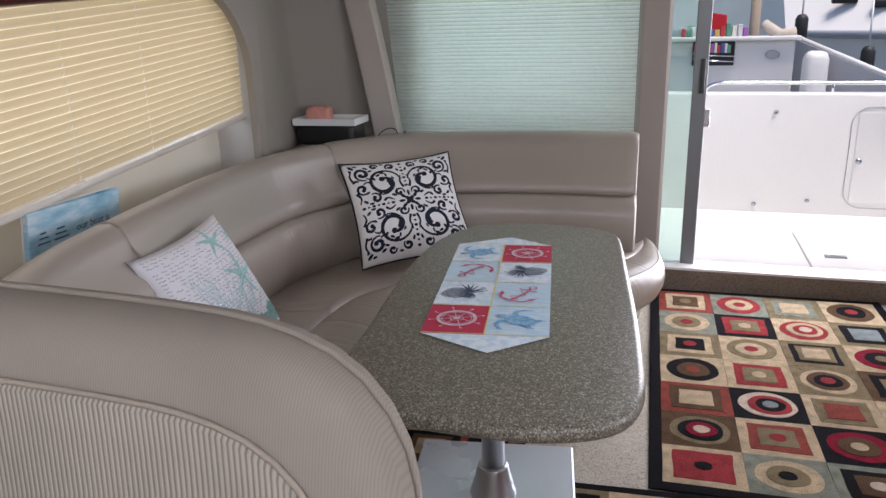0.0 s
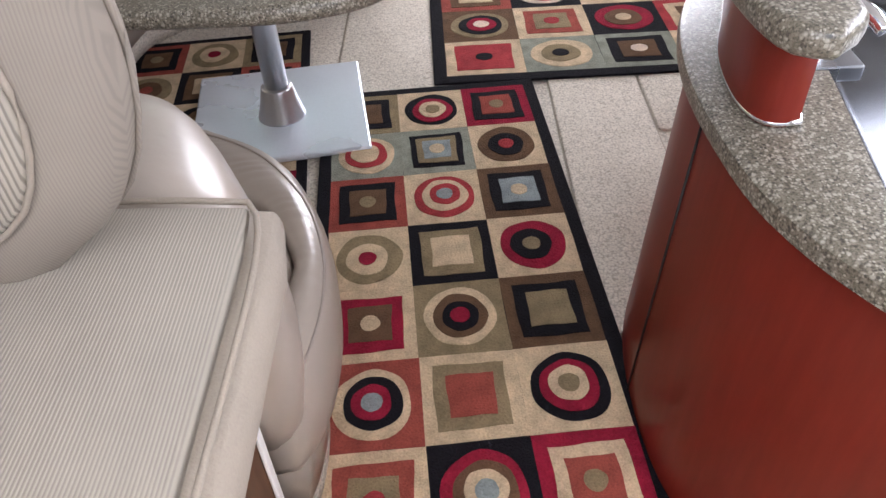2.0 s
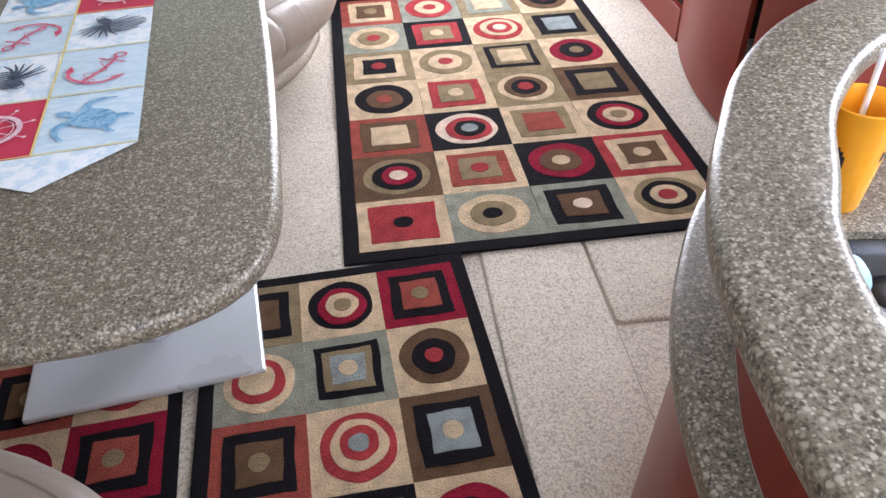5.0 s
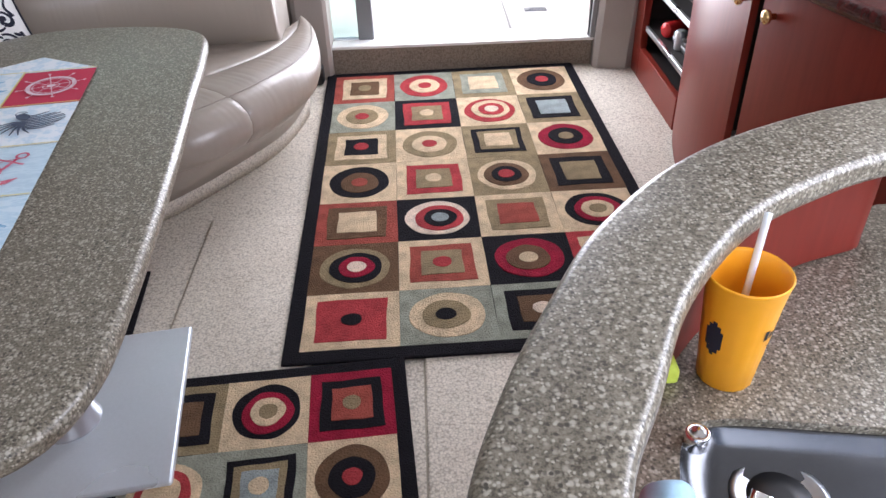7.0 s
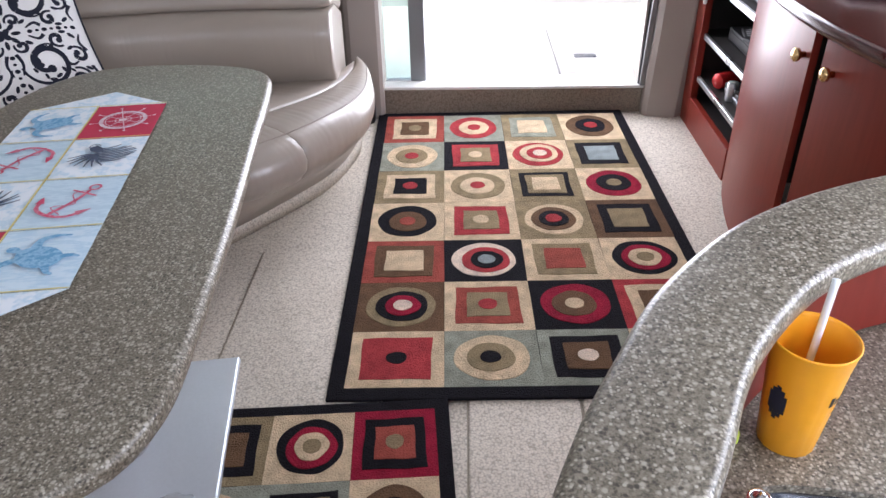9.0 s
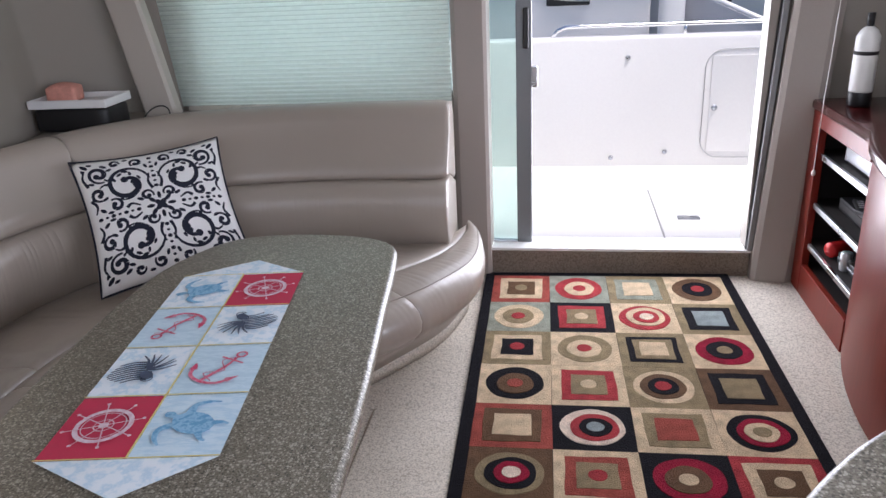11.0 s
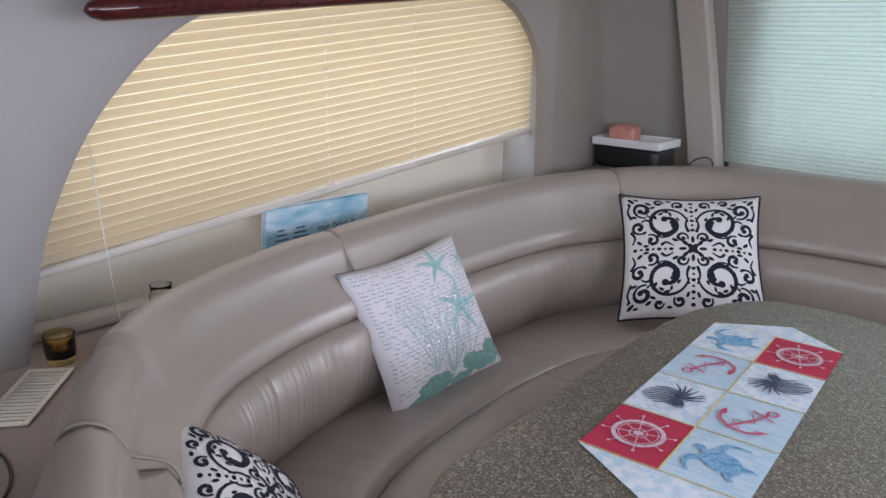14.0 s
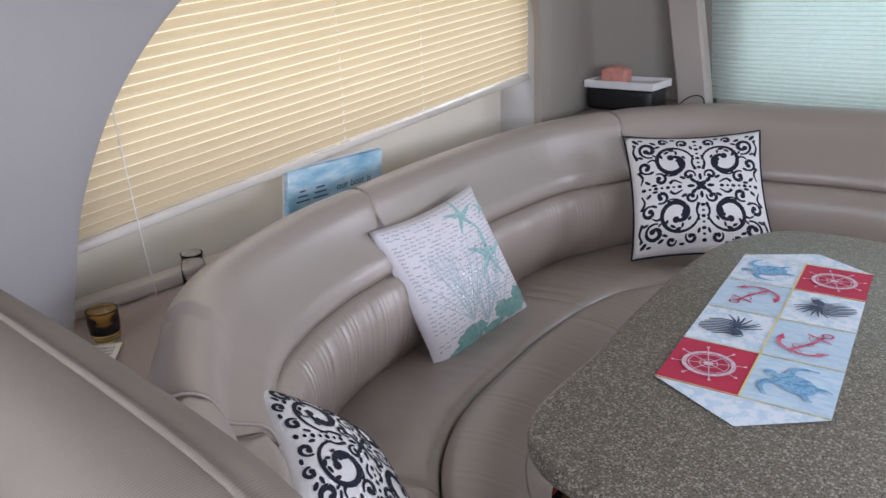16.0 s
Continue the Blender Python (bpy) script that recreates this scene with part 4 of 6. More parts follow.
def cushion(x0, x1, y0, y1, z0, z1, r, nx=14, ny=14, crown=0.015):
    """Soft box: rounded corners in plan and a crowned top."""
    own = box(x0, x1, y0, y1, z0, z1)
    bmesh.ops.subdivide_edges(own, edges=own.edges[:], cuts=8, use_grid_fill=True)
    cx, cy, cz = (x0 + x1) / 2, (y0 + y1) / 2, (z0 + z1) / 2
    hx, hy, hz = (x1 - x0) / 2, (y1 - y0) / 2, (z1 - z0) / 2
    for v in own.verts:
        p = Vector((v.co.x - cx, v.co.y - cy, v.co.z - cz))
        q = Vector((max(-hx + r, min(hx - r, p.x)), max(-hy + r, min(hy - r, p.y)), max(-hz + r, min(hz - r, p.z))))
        d = p - q
        if d.length > 1e-6:
            p = q + d.normalized() * r * min(1.0, max(abs(d.x), abs(d.y), abs(d.z)) / r)
        bulge = crown * (1 - (p.x / hx) ** 2) * (1 - (p.y / hy) ** 2)
        p.z += bulge if p.z > 0 else 0
        v.co = Vector((cx + p.x, cy + p.y, cz + p.z))
    return own


part("seat_cushion", cushion(-0.45, 0.594, 0.62, 1.36, 0.652, 0.742, 0.042, crown=0.008), M_FABRIC, helm)
part("seat_panel", cushion(-0.44, 0.562, 0.63, 1.335, 0.70, 0.752, 0.02, crown=0.01), M_RIB_SEAT, helm, "ribbed seat panel")
part("seat_welt", tube(spline([(0.572, 0.64, 0.738), (0.576, 1.0, 0.74), (0.57, 1.30, 0.738), (0.50, 1.348, 0.738), (0.2, 1.35, 0.738)], 40), 0.0035, 6), M_FABRIC, helm)


HELM = spline([(-0.45, 0.70, 0), (0.0, 0.70, 0), (0.33, 0.715, 0), (0.43, 0.77, 0), (0.475, 0.815, 0), (0.50, 0.88, 0), (0.508, 0.95, 0), (0.495, 1.03, 0), (0.455, 1.09, 0), (0.39, 1.125, 0),
               (0.28, 1.14, 0), (0.0, 1.145, 0), (-0.3, 1.14, 0), (-0.45, 1.13, 0)], 60)


def helm_slice(rows):
    """Cushion from its outline seen from the front, swept through its thickness; rows of (y, inset)."""
    rings = []
    for y, ins in rows:
        ring = []
        for p in HELM:
            cx, cz = 0.05, 0.93
            hx, hz = 0.5, 0.22
            ring.append(Vector((cx + (p.x - cx) * (1 - ins / hx), y + 0.03 * (p.y - 0.93), cz + (p.y - cz) * (1 - ins / hz))))
        rings.append(ring)
    return loft(rings)


part("backrest", helm_slice([(1.212, 0.08), (1.215, 0.05), (1.226, 0.022), (1.242, 0.005), (1.262, 0.0), (1.31, 0.003), (1.328, 0.014), (1.34, 0.045)]), M_RIB_FINE, helm)
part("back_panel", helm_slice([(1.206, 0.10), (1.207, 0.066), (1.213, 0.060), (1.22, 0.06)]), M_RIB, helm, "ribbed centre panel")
part("back_welt", tube([(0.05 + (p.x - 0.05) * 0.88, 1.211 + 0.03 * (p.y - 0.93), 0.93 + (p.y - 0.93) * 0.73) for p in HELM], 0.003, 6), M_FABRIC, helm)
part("edge_welt", tube([(p.x, 1.292 + 0.03 * (p.y - 0.93), p.y) for p in HELM], 0.0035, 6), M_RIB_FINE, helm)
part("back_shell", helm_slice([(1.33, 0.09), (1.342, 0.10), (1.346, 0.13)]), M_LEATHER, helm, "smooth leather rear shell")
part("shell", cushion(-0.45, 0.46, 0.68, 1.32, 0.56, 0.66, 0.03), M_LEATHER, helm, "cream leather seat shell")
part("pedestal", box(-0.3, 0.25, 0.7, 1.1, 0.0, 0.57, 0.01), wood("pedestal_wood", (0.12, 0.06, 0.03), (0.2, 0.1, 0.05)), helm, smooth=False)
part("rear_panel", box(-0.40, 0.498, 1.284, 1.296, 0.0, 0.56, 0.002), wood("rear_panel_wood", (0.10, 0.045, 0.025), (0.16, 0.075, 0.04)), helm, "brown wood panel under the seat", False)
part("panel_edge", box(0.499, 0.505, 1.282, 1.298, 0.0, 0.56, 0.002), M_WHITE, helm, "thin white edge of the panel", False)
part("catch", cyl(0.016, 0.016, 0, 0.03, 14, m=pose(0.475, 1.283, 0.15, 90, 0, 0), bevel=0.003), M_BLACK, helm)

# ---- overhead cabinet above the side window ----
over = thing("overhead_cabinet", "dark lacquered cherry overhead cabinet along the side", "cabinet")


def over_body():
    rings = []
    for y in (1.93, 2.6, 3.3, 4.02):
        z = 1.355 + 0.0775 * (y - 1.0)
        rings.append([(-0.995, y, z + 0.05), (-0.84, y, z + 0.05), (-0.84, y, ZC - 0.003), (-0.995, y, ZC - 0.003)])
    return loft(rings)


part("body", over_body(), M_CHERRY_DARK, over, smooth=False)
part("moulding", tube([(-0.825, y, 1.38 + 0.0775 * (y - 1.0)) for y in (1.875, 1.885, 1.91, 2.0, 2.5, 3.0, 3.5, 4.0, 4.05, 4.06)], [0.004, 0.016, 0.025] + [0.027] * 5 + [0.018, 0.004], 14), M_CHERRY_DARK, over, "rounded lower moulding")
part("bead", tube([(-0.838, y, 1.408 + 0.0775 * (y - 1.0)) for y in (1.93, 2.5, 3.0, 3.5, 4.02)], 0.0035, 6), M_TRIM, over, "thin cream bead")

# ---- blinds ----
blind = thing("venetian_blind", "closed cream slatted blind over the side window", "blind")
SL = 0.105


def slat():
    own = bmesh.new()
    y0, y1 = 1.62, 3.80
    prof = [(-0.0008, -0.0136), (-0.0022, -0.0108), (-0.0029, -0.006), (-0.0013, 0.0), (0.002, 0.006), (0.0068, 0.0129)]
    a = [own.verts.new((-dx, y0, dz + SL * (y0 - 2.7))) for dx, dz in prof]
    b = [own.verts.new((-dx, y1, dz + SL * (y1 - 2.7))) for dx, dz in prof]
    for i in range(len(prof) - 1):
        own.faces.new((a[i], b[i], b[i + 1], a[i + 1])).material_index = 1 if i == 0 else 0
    return own


slat_ob = None
PITCH = 0.0268
for k in range(27):
    z = 0.955 + PITCH * k
    if slat_ob is None:
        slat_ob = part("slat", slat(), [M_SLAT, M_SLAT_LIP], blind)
        o = slat_ob
    else:
        o = new("slat", slat_ob.data)
        o.parent = blind
    o.location = (-1.075, 0, z)
M_RAIL = surface("cream_metal_rail", (0.6, 0.56, 0.49), 0.3, vary=0.03)
br = box(-1.098, -1.066, 1.62, 3.80, -0.022, 0.002, 0.007)
for v in br.verts:
    v.co.z += 0.932 + SL * (v.co.y - 2.7)
part("bottom_rail", br, M_RAIL, blind, "cream bottom rail")
for y in (2.66, 3.03):
    own = bmesh.new()
    for k in range(27):
        z = 0.955 + PITCH * k + SL * (y - 2.7)
        tube([(-1.0718, y - 0.004, z - 0.010), (-1.0712, y + 0.004, z + 0.001)], 0.0017, 5, own)
    part("ladder_cord", own, M_WHITE, blind, "pale cord showing at each slat")
part("pull_cord", tube(spline([(-1.06, 1.93, 1.2), (-1.055, 1.94, 0.9), (-1.05, 1.955, 0.655)], 12), 0.0016, 5), M_WHITE, blind)

pleated = thing("pleated_shade", "pale green pleated shade over the aft window", "blind")


def pleats():
    own = bmesh.new()
    n = 51
    rows = []
    for k in range(n):
        for u, d in ((0.0, 0.0), (0.2, 0.008), (0.4, 0.0115), (0.65, 0.011), (0.87, 0.006)):
            z = 0.83 + 0.97 * (k + u) / n
            xl = -0.80 - 0.20 * (z - 0.84)
            rows.append((own.verts.new((xl, 4.657 - d, z)), own.verts.new((0.545, 4.657 - d, z))))
    for k, (a, b) in enumerate(zip(rows, rows[1:])):
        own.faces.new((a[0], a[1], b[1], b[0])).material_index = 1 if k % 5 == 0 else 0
    return own


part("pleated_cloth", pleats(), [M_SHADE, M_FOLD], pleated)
part("bottom_rail", box(-0.67, 0.545, 4.635, 4.665, 0.812, 0.834, 0.004), M_RAIL, pleated, smooth=False)

# ---- rugs ----
INK = dict(k=(0.011, 0.010, 0.013), r=(0.36, 0.045, 0.05), w=(0.27, 0.014, 0.035), b=(0.13, 0.075, 0.042), t=(0.6, 0.46, 0.3), g=(0.27, 0.28, 0.225), o=(0.26, 0.2, 0.115), u=(0.27, 0.31, 0.31), c=(0.31, 0.07, 0.052), p=(0.72, 0.58, 0.46))
YARN = {k: surface("rug_yarn_" + n, c, 0.97, gloss=0.08, vary=0.38, scale=22, grain=240, bump=1.0, depth=0.008) for (k, c), n in
        zip(INK.items(), ("black", "red", "wine", "brown", "tan", "sage", "olive", "blue", "rust", "cream"))}
RUG_A = ["cStb.o gCrt.r oSgt tCbk.r", "gCto.r kSro.t tCrtr.p oSku", "oStk.r tCot.r oSkot tCwk.o", "tCkb.c tSro.t oCtbk.r bSko", "cSbt kCprk.u tSoc tCkwt.o", "bCokw.p tSco.r kCwb.t rStb.t", "tSr.k gCto.k gSkb.p tCokt.r"]
RUG_B = ["oSkb tCkwt.o wSkc.o", "gCtrt gSkou.t tCbk.r", "cSkb.o tCrtr.u bSku.t", "tCot.w kSot tCwk.o", "tSwb.t oCtbk.w bSko", "cCtkw.u tSoc tCkwt.o", "tSco.r kCwbt.u wStc.o", "gSkt oSkb tCokt.r", "tCbk.r cSkb.o gCtot", "oSkot tCrtr.p kSro.t", "cCtkw.u tSwb.t oCtb.k"]
RUG_C = ["cSkb.o tCot.w oSkb", "tCob.c kSbt cSkt.o", "cSkb.t tCkb.o gSko", "tCot.r cSkb.o tCrt.w", "oSkb tCwt.r wSkc.o"]


def wobble(pts, amp, rnd):
    p, q, n = rnd.random() * 6, rnd.random() * 6, len(pts)
    return [(x + amp * (math.sin(12.566 * i / n + p) + 0.6 * math.sin(31.4 * i / n + q)), y + amp * (math.cos(12.566 * i / n + q) + 0.6 * math.sin(37.7 * i / n + p))) for i, (x, y) in enumerate(pts)]


def motif(own, pts, z, idx):
    """One tufted layer: a low prism with a soft rim."""
    n = len(pts)
    cx, cy = sum(p[0] for p in pts) / n, sum(p[1] for p in pts) / n
    lo = [own.verts.new((x, y, z - 0.003)) for x, y in pts]
    hi = [own.verts.new((cx + (x - cx) * 0.985, cy + (y - cy) * 0.985, z)) for x, y in pts]
    for i in range(n):
        own.faces.new((lo[i], lo[(i + 1) % n], hi[(i + 1) % n], hi[i])).material_index = idx
    own.faces.new(hi).material_index = idx


def rug_cell(code, w, h, rnd):
    keys = [code[0]]
    own = bmesh.new()
    w, h = w + 0.0025, h + 0.0025
    motif(own, wobble([(-w / 2, -h / 2), (0, -h / 2), (w / 2, -h / 2), (w / 2, 0), (w / 2, h / 2), (0, h / 2), (-w / 2, h / 2), (-w / 2, 0)], 0.0008, rnd), 0.009, 0)
    kind, rest = code[1], code[2:]
    rings, dot = (rest.split(".") + [""])[:2]
    r = 0.40 if kind == "C" else 0.36
    step = (r - 0.12) / max(1, len(rings))
    ox, oy = 0.0, 0.0
    z = 0.009
    for j, ch in enumerate(rings):
        z += 0.0016
        keys.append(ch)
        k = r - step * j * 1.05
        if kind == "C":
            if j:
                ox += rnd.uniform(-0.02, 0.02) * w
                oy += rnd.uniform(-0.02, 0.02) * h
            pts = [(ox + k * w * math.cos(2 * math.pi * i / 32), oy + k * h * math.sin(2 * math.pi * i / 32)) for i in range(32)]
        else:
            pts = []
            for a, b in (((-1, -1), (1, -1)), ((1, -1), (1, 1)), ((1, 1), (-1, 1)), ((-1, 1), (-1, -1))):
                for q in range(6):
                    pts.append(((a[0] + (b[0] - a[0]) * q / 6) * k * w * 1.02, (a[1] + (b[1] - a[1]) * q / 6) * k * h * 1.02))
        motif(own, wobble(pts, 0.0006 + 0.0038 * k, rnd), z, len(keys) - 1)
    if dot:
        z += 0.0016
        keys.append(dot)
        pts = [(ox + 0.11 * w * math.cos(2 * math.pi * i / 20), oy + 0.105 * h * math.sin(2 * math.pi * i / 20)) for i in range(20)]
        motif(own, wobble(pts, 0.0007, rnd), z, len(keys) - 1)
    return own, [YARN[k] for k in keys]


def rug(label, rows, w, heights, m, edge=0.035, seed=1):
    """heights: of each row of squares, from the far end; worn and pulled rows differ."""
    rnd = random.Random(seed)
    rows = [r.split() for r in rows]
    nc = len(rows[0])
    ob = thing("rug", label, "rug", "patterned rugs", m)
    X, Y = nc * w / 2 + edge, sum(heights) / 2 + edge
    part("binding", box(-X, X, -Y, Y, 0.0, 0.0085, 0.004), YARN["k"], ob, "black bound edge", False)
    for r, row in enumerate(rows):
        for c, code in enumerate(row):
            h = heights[r]
            bm, mats = rug_cell(code, w, h, rnd)
            cell = part("tuft_square", bm, mats, ob, smooth=False)
            cell.location = ((c - (nc - 1) / 2) * w, sum(heights) / 2 - sum(heights[:r]) - h / 2, 0)
    return ob


rug("large rug of squares and circles in red, tan and black", RUG_A, 0.2535, [0.285, 0.268, 0.258, 0.26, 0.24, 0.238, 0.225], pose(1.243, 3.76, 0.0085, 0, 0, 1.3), 0.042, 3)
rug("runner rug of squares and circles in red, tan and black", RUG_B, 0.194, [0.2085] * 11, pose(0.782, 1.628, 0.0085, 0, 0, 4.2), 0.034, 5)
rug("small patterned rug lying under the dinette table", RUG_C, 0.195, [0.205] * 5, pose(0.012, 2.68, 0.0, 0, 0, 6.0), 0.03, 8)


# ---- pillows ----
M_COTTON = surface("white_cotton", (0.78, 0.77, 0.76), 0.9, vary=0.05, scale=9, grain=500, bump=0.4, depth=0.001)
M_NAVY = surface("navy_embroidery", (0.010, 0.012, 0.026), 0.9, vary=0.2, scale=20, grain=600, bump=0.5, depth=0.001)
M_LINEN = surface("pale_printed_linen", (0.76, 0.74, 0.76), 0.9, vary=0.06, scale=9, grain=500, bump=0.4, depth=0.001)
M_TEAL = surface("teal_print", (0.34, 0.56, 0.54), 0.85, vary=0.25, scale=30, grain=400, bump=0.3)
M_SCRIPT = surface("faded_script_ink", (0.33, 0.36, 0.4), 0.9, vary=0.3, scale=60, grain=300)
M_SEQUIN = surface("silver_sequin", (0.85, 0.87, 0.9), 0.15, 0.9, vary=0.05)


def corners_pose(tl, tr, bl):
    """Pose of a square piece whose own x runs along its top edge and own y up its side."""
    tl, tr, bl = Vector(tl), Vector(tr), Vector(bl)
    x = (tr - tl)
    y = (tl - bl)
    c = (tr + bl) / 2
    sx, sy = x.length, y.length
    x.normalize()
    z = x.cross(y).normalized()
    y = z.cross(x).normalized()
    m = Matrix((x, y, z)).transposed().to_4x4()
    m.translation = c
    return m, sx, sy


class Pillow:
    def __init__(self, sx, sy, thick, sag=0.0):
        self.sx, self.sy, self.t, self.sag = sx, sy, thick, sag

    def at(self, u, v, side=1, lift=0.0):
        x = 0.5 * self.sx * u * (1 - 0.085 * (1 - v * v))
        y = 0.5 * self.sy * v * (1 - 0.085 * (1 - u * u))
        h = max(0.0, (1 - u * u) * (1 - v * v)) ** 0.5
        h *= 1 + 0.05 * noise.noise(Vector((u * 2.1 + 3, v * 2.1, self.sx * 9)))
        return Vector((x, y, side * (self.t * h + lift) - self.sag * v * v))

    def body(self, n=22):
        own = bmesh.new()
        for side in (1, -1):
            g = [[own.verts.new(self.at(-1 + 2 * i / n, -1 + 2 * j / n, side)) for j in range(n + 1)] for i in range(n + 1)]
            for i in range(n):
                for j in range(n):
                    f = (g[i][j], g[i + 1][j], g[i + 1][j + 1], g[i][j + 1])
                    own.faces.new(f if side > 0 else f[::-1])
        bmesh.ops.remove_doubles(own, verts=own.verts, dist=1e-5)
        return own

    def ribbon(self, own, pts, width, side=1, lift=0.0012):
        """A flat stitched band along points of the face; width may taper."""
        k = len(pts)
        L = []
        for i in range(k):
            a, b = pts[max(0, i - 1)], pts[min(k - 1, i + 1)]
            dx, dy = b[0] - a[0], b[1] - a[1]
            d = math.hypot(dx, dy) or 1
            w = (width[0] + (width[1] - width[0]) * i / max(1, k - 1)) / 2 if isinstance(width, tuple) else width / 2
            nx, ny = -dy / d * w, dx / d * w
            c = lambda q: max(-0.985, min(0.985, q))
            L.append((own.verts.new(self.at(c(pts[i][0] + nx), c(pts[i][1] + ny), side, lift)), own.verts.new(self.at(pts[i][0], pts[i][1], side, lift + 0.0006)), own.verts.new(self.at(c(pts[i][0] - nx), c(pts[i][1] - ny), side, lift))))
        for a, b in zip(L, L[1:]):
            own.faces.new((a[0], a[1], b[1], b[0]))
            own.faces.new((a[1], a[2], b[2], b[1]))

    def blob(self, own, cx, cy, rx, ry, turn=0, side=1, lift=0.0012, n=12, wave=0.0, k=5):
        ca, sa = math.cos(radians(turn)), math.sin(radians(turn))
        ring = []
        for i in range(n):
            a = 2 * math.pi * i / n
            q = 1 + wave * math.cos(k * a)
            x, y = rx * q * math.cos(a), ry * q * math.sin(a)
            ring.append(own.verts.new(self.at(max(-0.985, min(0.985, cx + x * ca - y * sa)), max(-0.985, min(0.985, cy + x * sa + y * ca)), side, lift)))
        mid = own.verts.new(self.at(cx, cy, side, lift + 0.0008))
        for i in range(n):
            own.faces.new((mid, ring[i], ring[(i + 1) % n]))


def curl(cx, cy, r0, r1, a0, turns, n=30):
    return [(cx + (r0 + (r1 - r0) * i / n) * math.cos(radians(a0) + 2 * math.pi * turns * i / n), cy + (r0 + (r1 - r0) * i / n) * math.sin(radians(a0) + 2 * math.pi * turns * i / n)) for i in range(n + 1)]


def damask(p, side):
    """Four mirrored quarters of comma scrolls, leaves and dots inside a plain margin."""
    own = bmesh.new()
    m = 0.93
    for mx in (1, -1):
        for my in (1, -1):
            def comma(cx, cy, r0, r1, a0, turns, w0, w1, n=30):
                """A scroll that swells along its length and ends in a drop."""
                pts = [(mx * m * x, my * m * y) for x, y in curl(cx, cy, r0, r1, a0, turns, n)]
                half = n * 2 // 3
                p.ribbon(own, pts[:half + 1], (w0, w1), side)
                p.ribbon(own, pts[half:], (w1, w1 * 0.6), side)
                p.blob(own, pts[-1][0], pts[-1][1], w1 * 0.62, w1 * 0.62, 0, side, n=10)

            def leaf(x, y, r, t, k=0.5):
                p.blob(own, mx * m * x, my * m * y, r, r * k, t * mx * my, side, n=10)

            def stem(pts, w):
                p.ribbon(own, [(mx * m * x, my * m * y) for x, y in spline2(pts)], w, side)

            comma(0.40, 0.47, 0.335, 0.10, 175, -1.28, 0.03, 0.085)
            comma(0.43, 0.43, 0.235, 0.13, -60, -0.42, 0.02, 0.055, 14)
            comma(0.76, 0.74, 0.155, 0.045, 250, 1.2, 0.028, 0.07)
            comma(0.64, 0.16, 0.115, 0.03, 60, 0.95, 0.028, 0.062, 18)
            comma(0.84, 0.40, 0.12, 0.03, -120, 1.0, 0.028, 0.062, 18)
            comma(0.17, 0.20, 0.10, 0.03, 200, -0.95, 0.026, 0.055, 18)
            comma(0.20, 0.86, 0.09, 0.03, -40, 0.95, 0.026, 0.055, 18)
            comma(0.50, 0.90, 0.075, 0.025, 190, -0.9, 0.024, 0.05, 16)
            stem([(0.06, 0.60), (0.10, 0.44), (0.06, 0.30)], (0.02, 0.05))
            stem([(0.95, 0.10), (0.91, 0.22), (0.97, 0.34)], (0.02, 0.05))
            stem([(0.30, 0.06), (0.42, 0.12), (0.50, 0.07)], (0.02, 0.05))
            stem([(0.95, 0.56), (0.99, 0.72), (0.93, 0.86)], (0.045, 0.02))
            stem([(0.62, 0.50), (0.72, 0.54), (0.80, 0.50)], (0.05, 0.02))
            for x, y, r, t in ((0.40, 0.72, 0.055, 20), (0.33, 0.66, 0.04, 80), (0.48, 0.67, 0.045, -30), (0.58, 0.60, 0.05, 60), (0.52, 0.26, 0.05, -40), (0.36, 0.29, 0.045, 30), (0.30, 0.42, 0.05, 70), (0.92, 0.92, 0.06, 45), (0.84, 0.95, 0.04, 10),
                               (0.96, 0.84, 0.04, 80), (0.66, 0.88, 0.05, 30), (0.60, 0.80, 0.045, -20), (0.90, 0.60, 0.045, 20), (0.76, 0.30, 0.045, -30), (0.74, 0.06, 0.045, 0), (0.84, 0.12, 0.05, 40), (0.34, 0.95, 0.04, 0),
                               (0.08, 0.76, 0.045, 70), (0.28, 0.16, 0.05, 30), (0.12, 0.10, 0.06, 45), (0.62, 0.38, 0.04, 0), (0.68, 0.62, 0.035, 45), (0.22, 0.56, 0.04, 60)):
                leaf(x, y, r, t)
            for i in range(7):
                leaf(0.34 + 0.095 * i, 0.0, 0.024 if i % 2 else 0.034, 0, 0.8)
                leaf(0.0, 0.34 + 0.095 * i, 0.024 if i % 2 else 0.034, 0, 0.8)
            leaf(0.16, 0.0, 0.06, 0, 0.45)
            p.blob(own, 0, my * m * 0.16, 0.027, 0.06, 0, side, n=10)
    p.blob(own, 0, 0, 0.085, 0.085, 45, side, n=16, wave=0.35, k=4)
    return own


def spline2(pts, n=14):
    return [(v.x, v.y) for v in spline([(x, y, 0) for x, y in pts], n)]


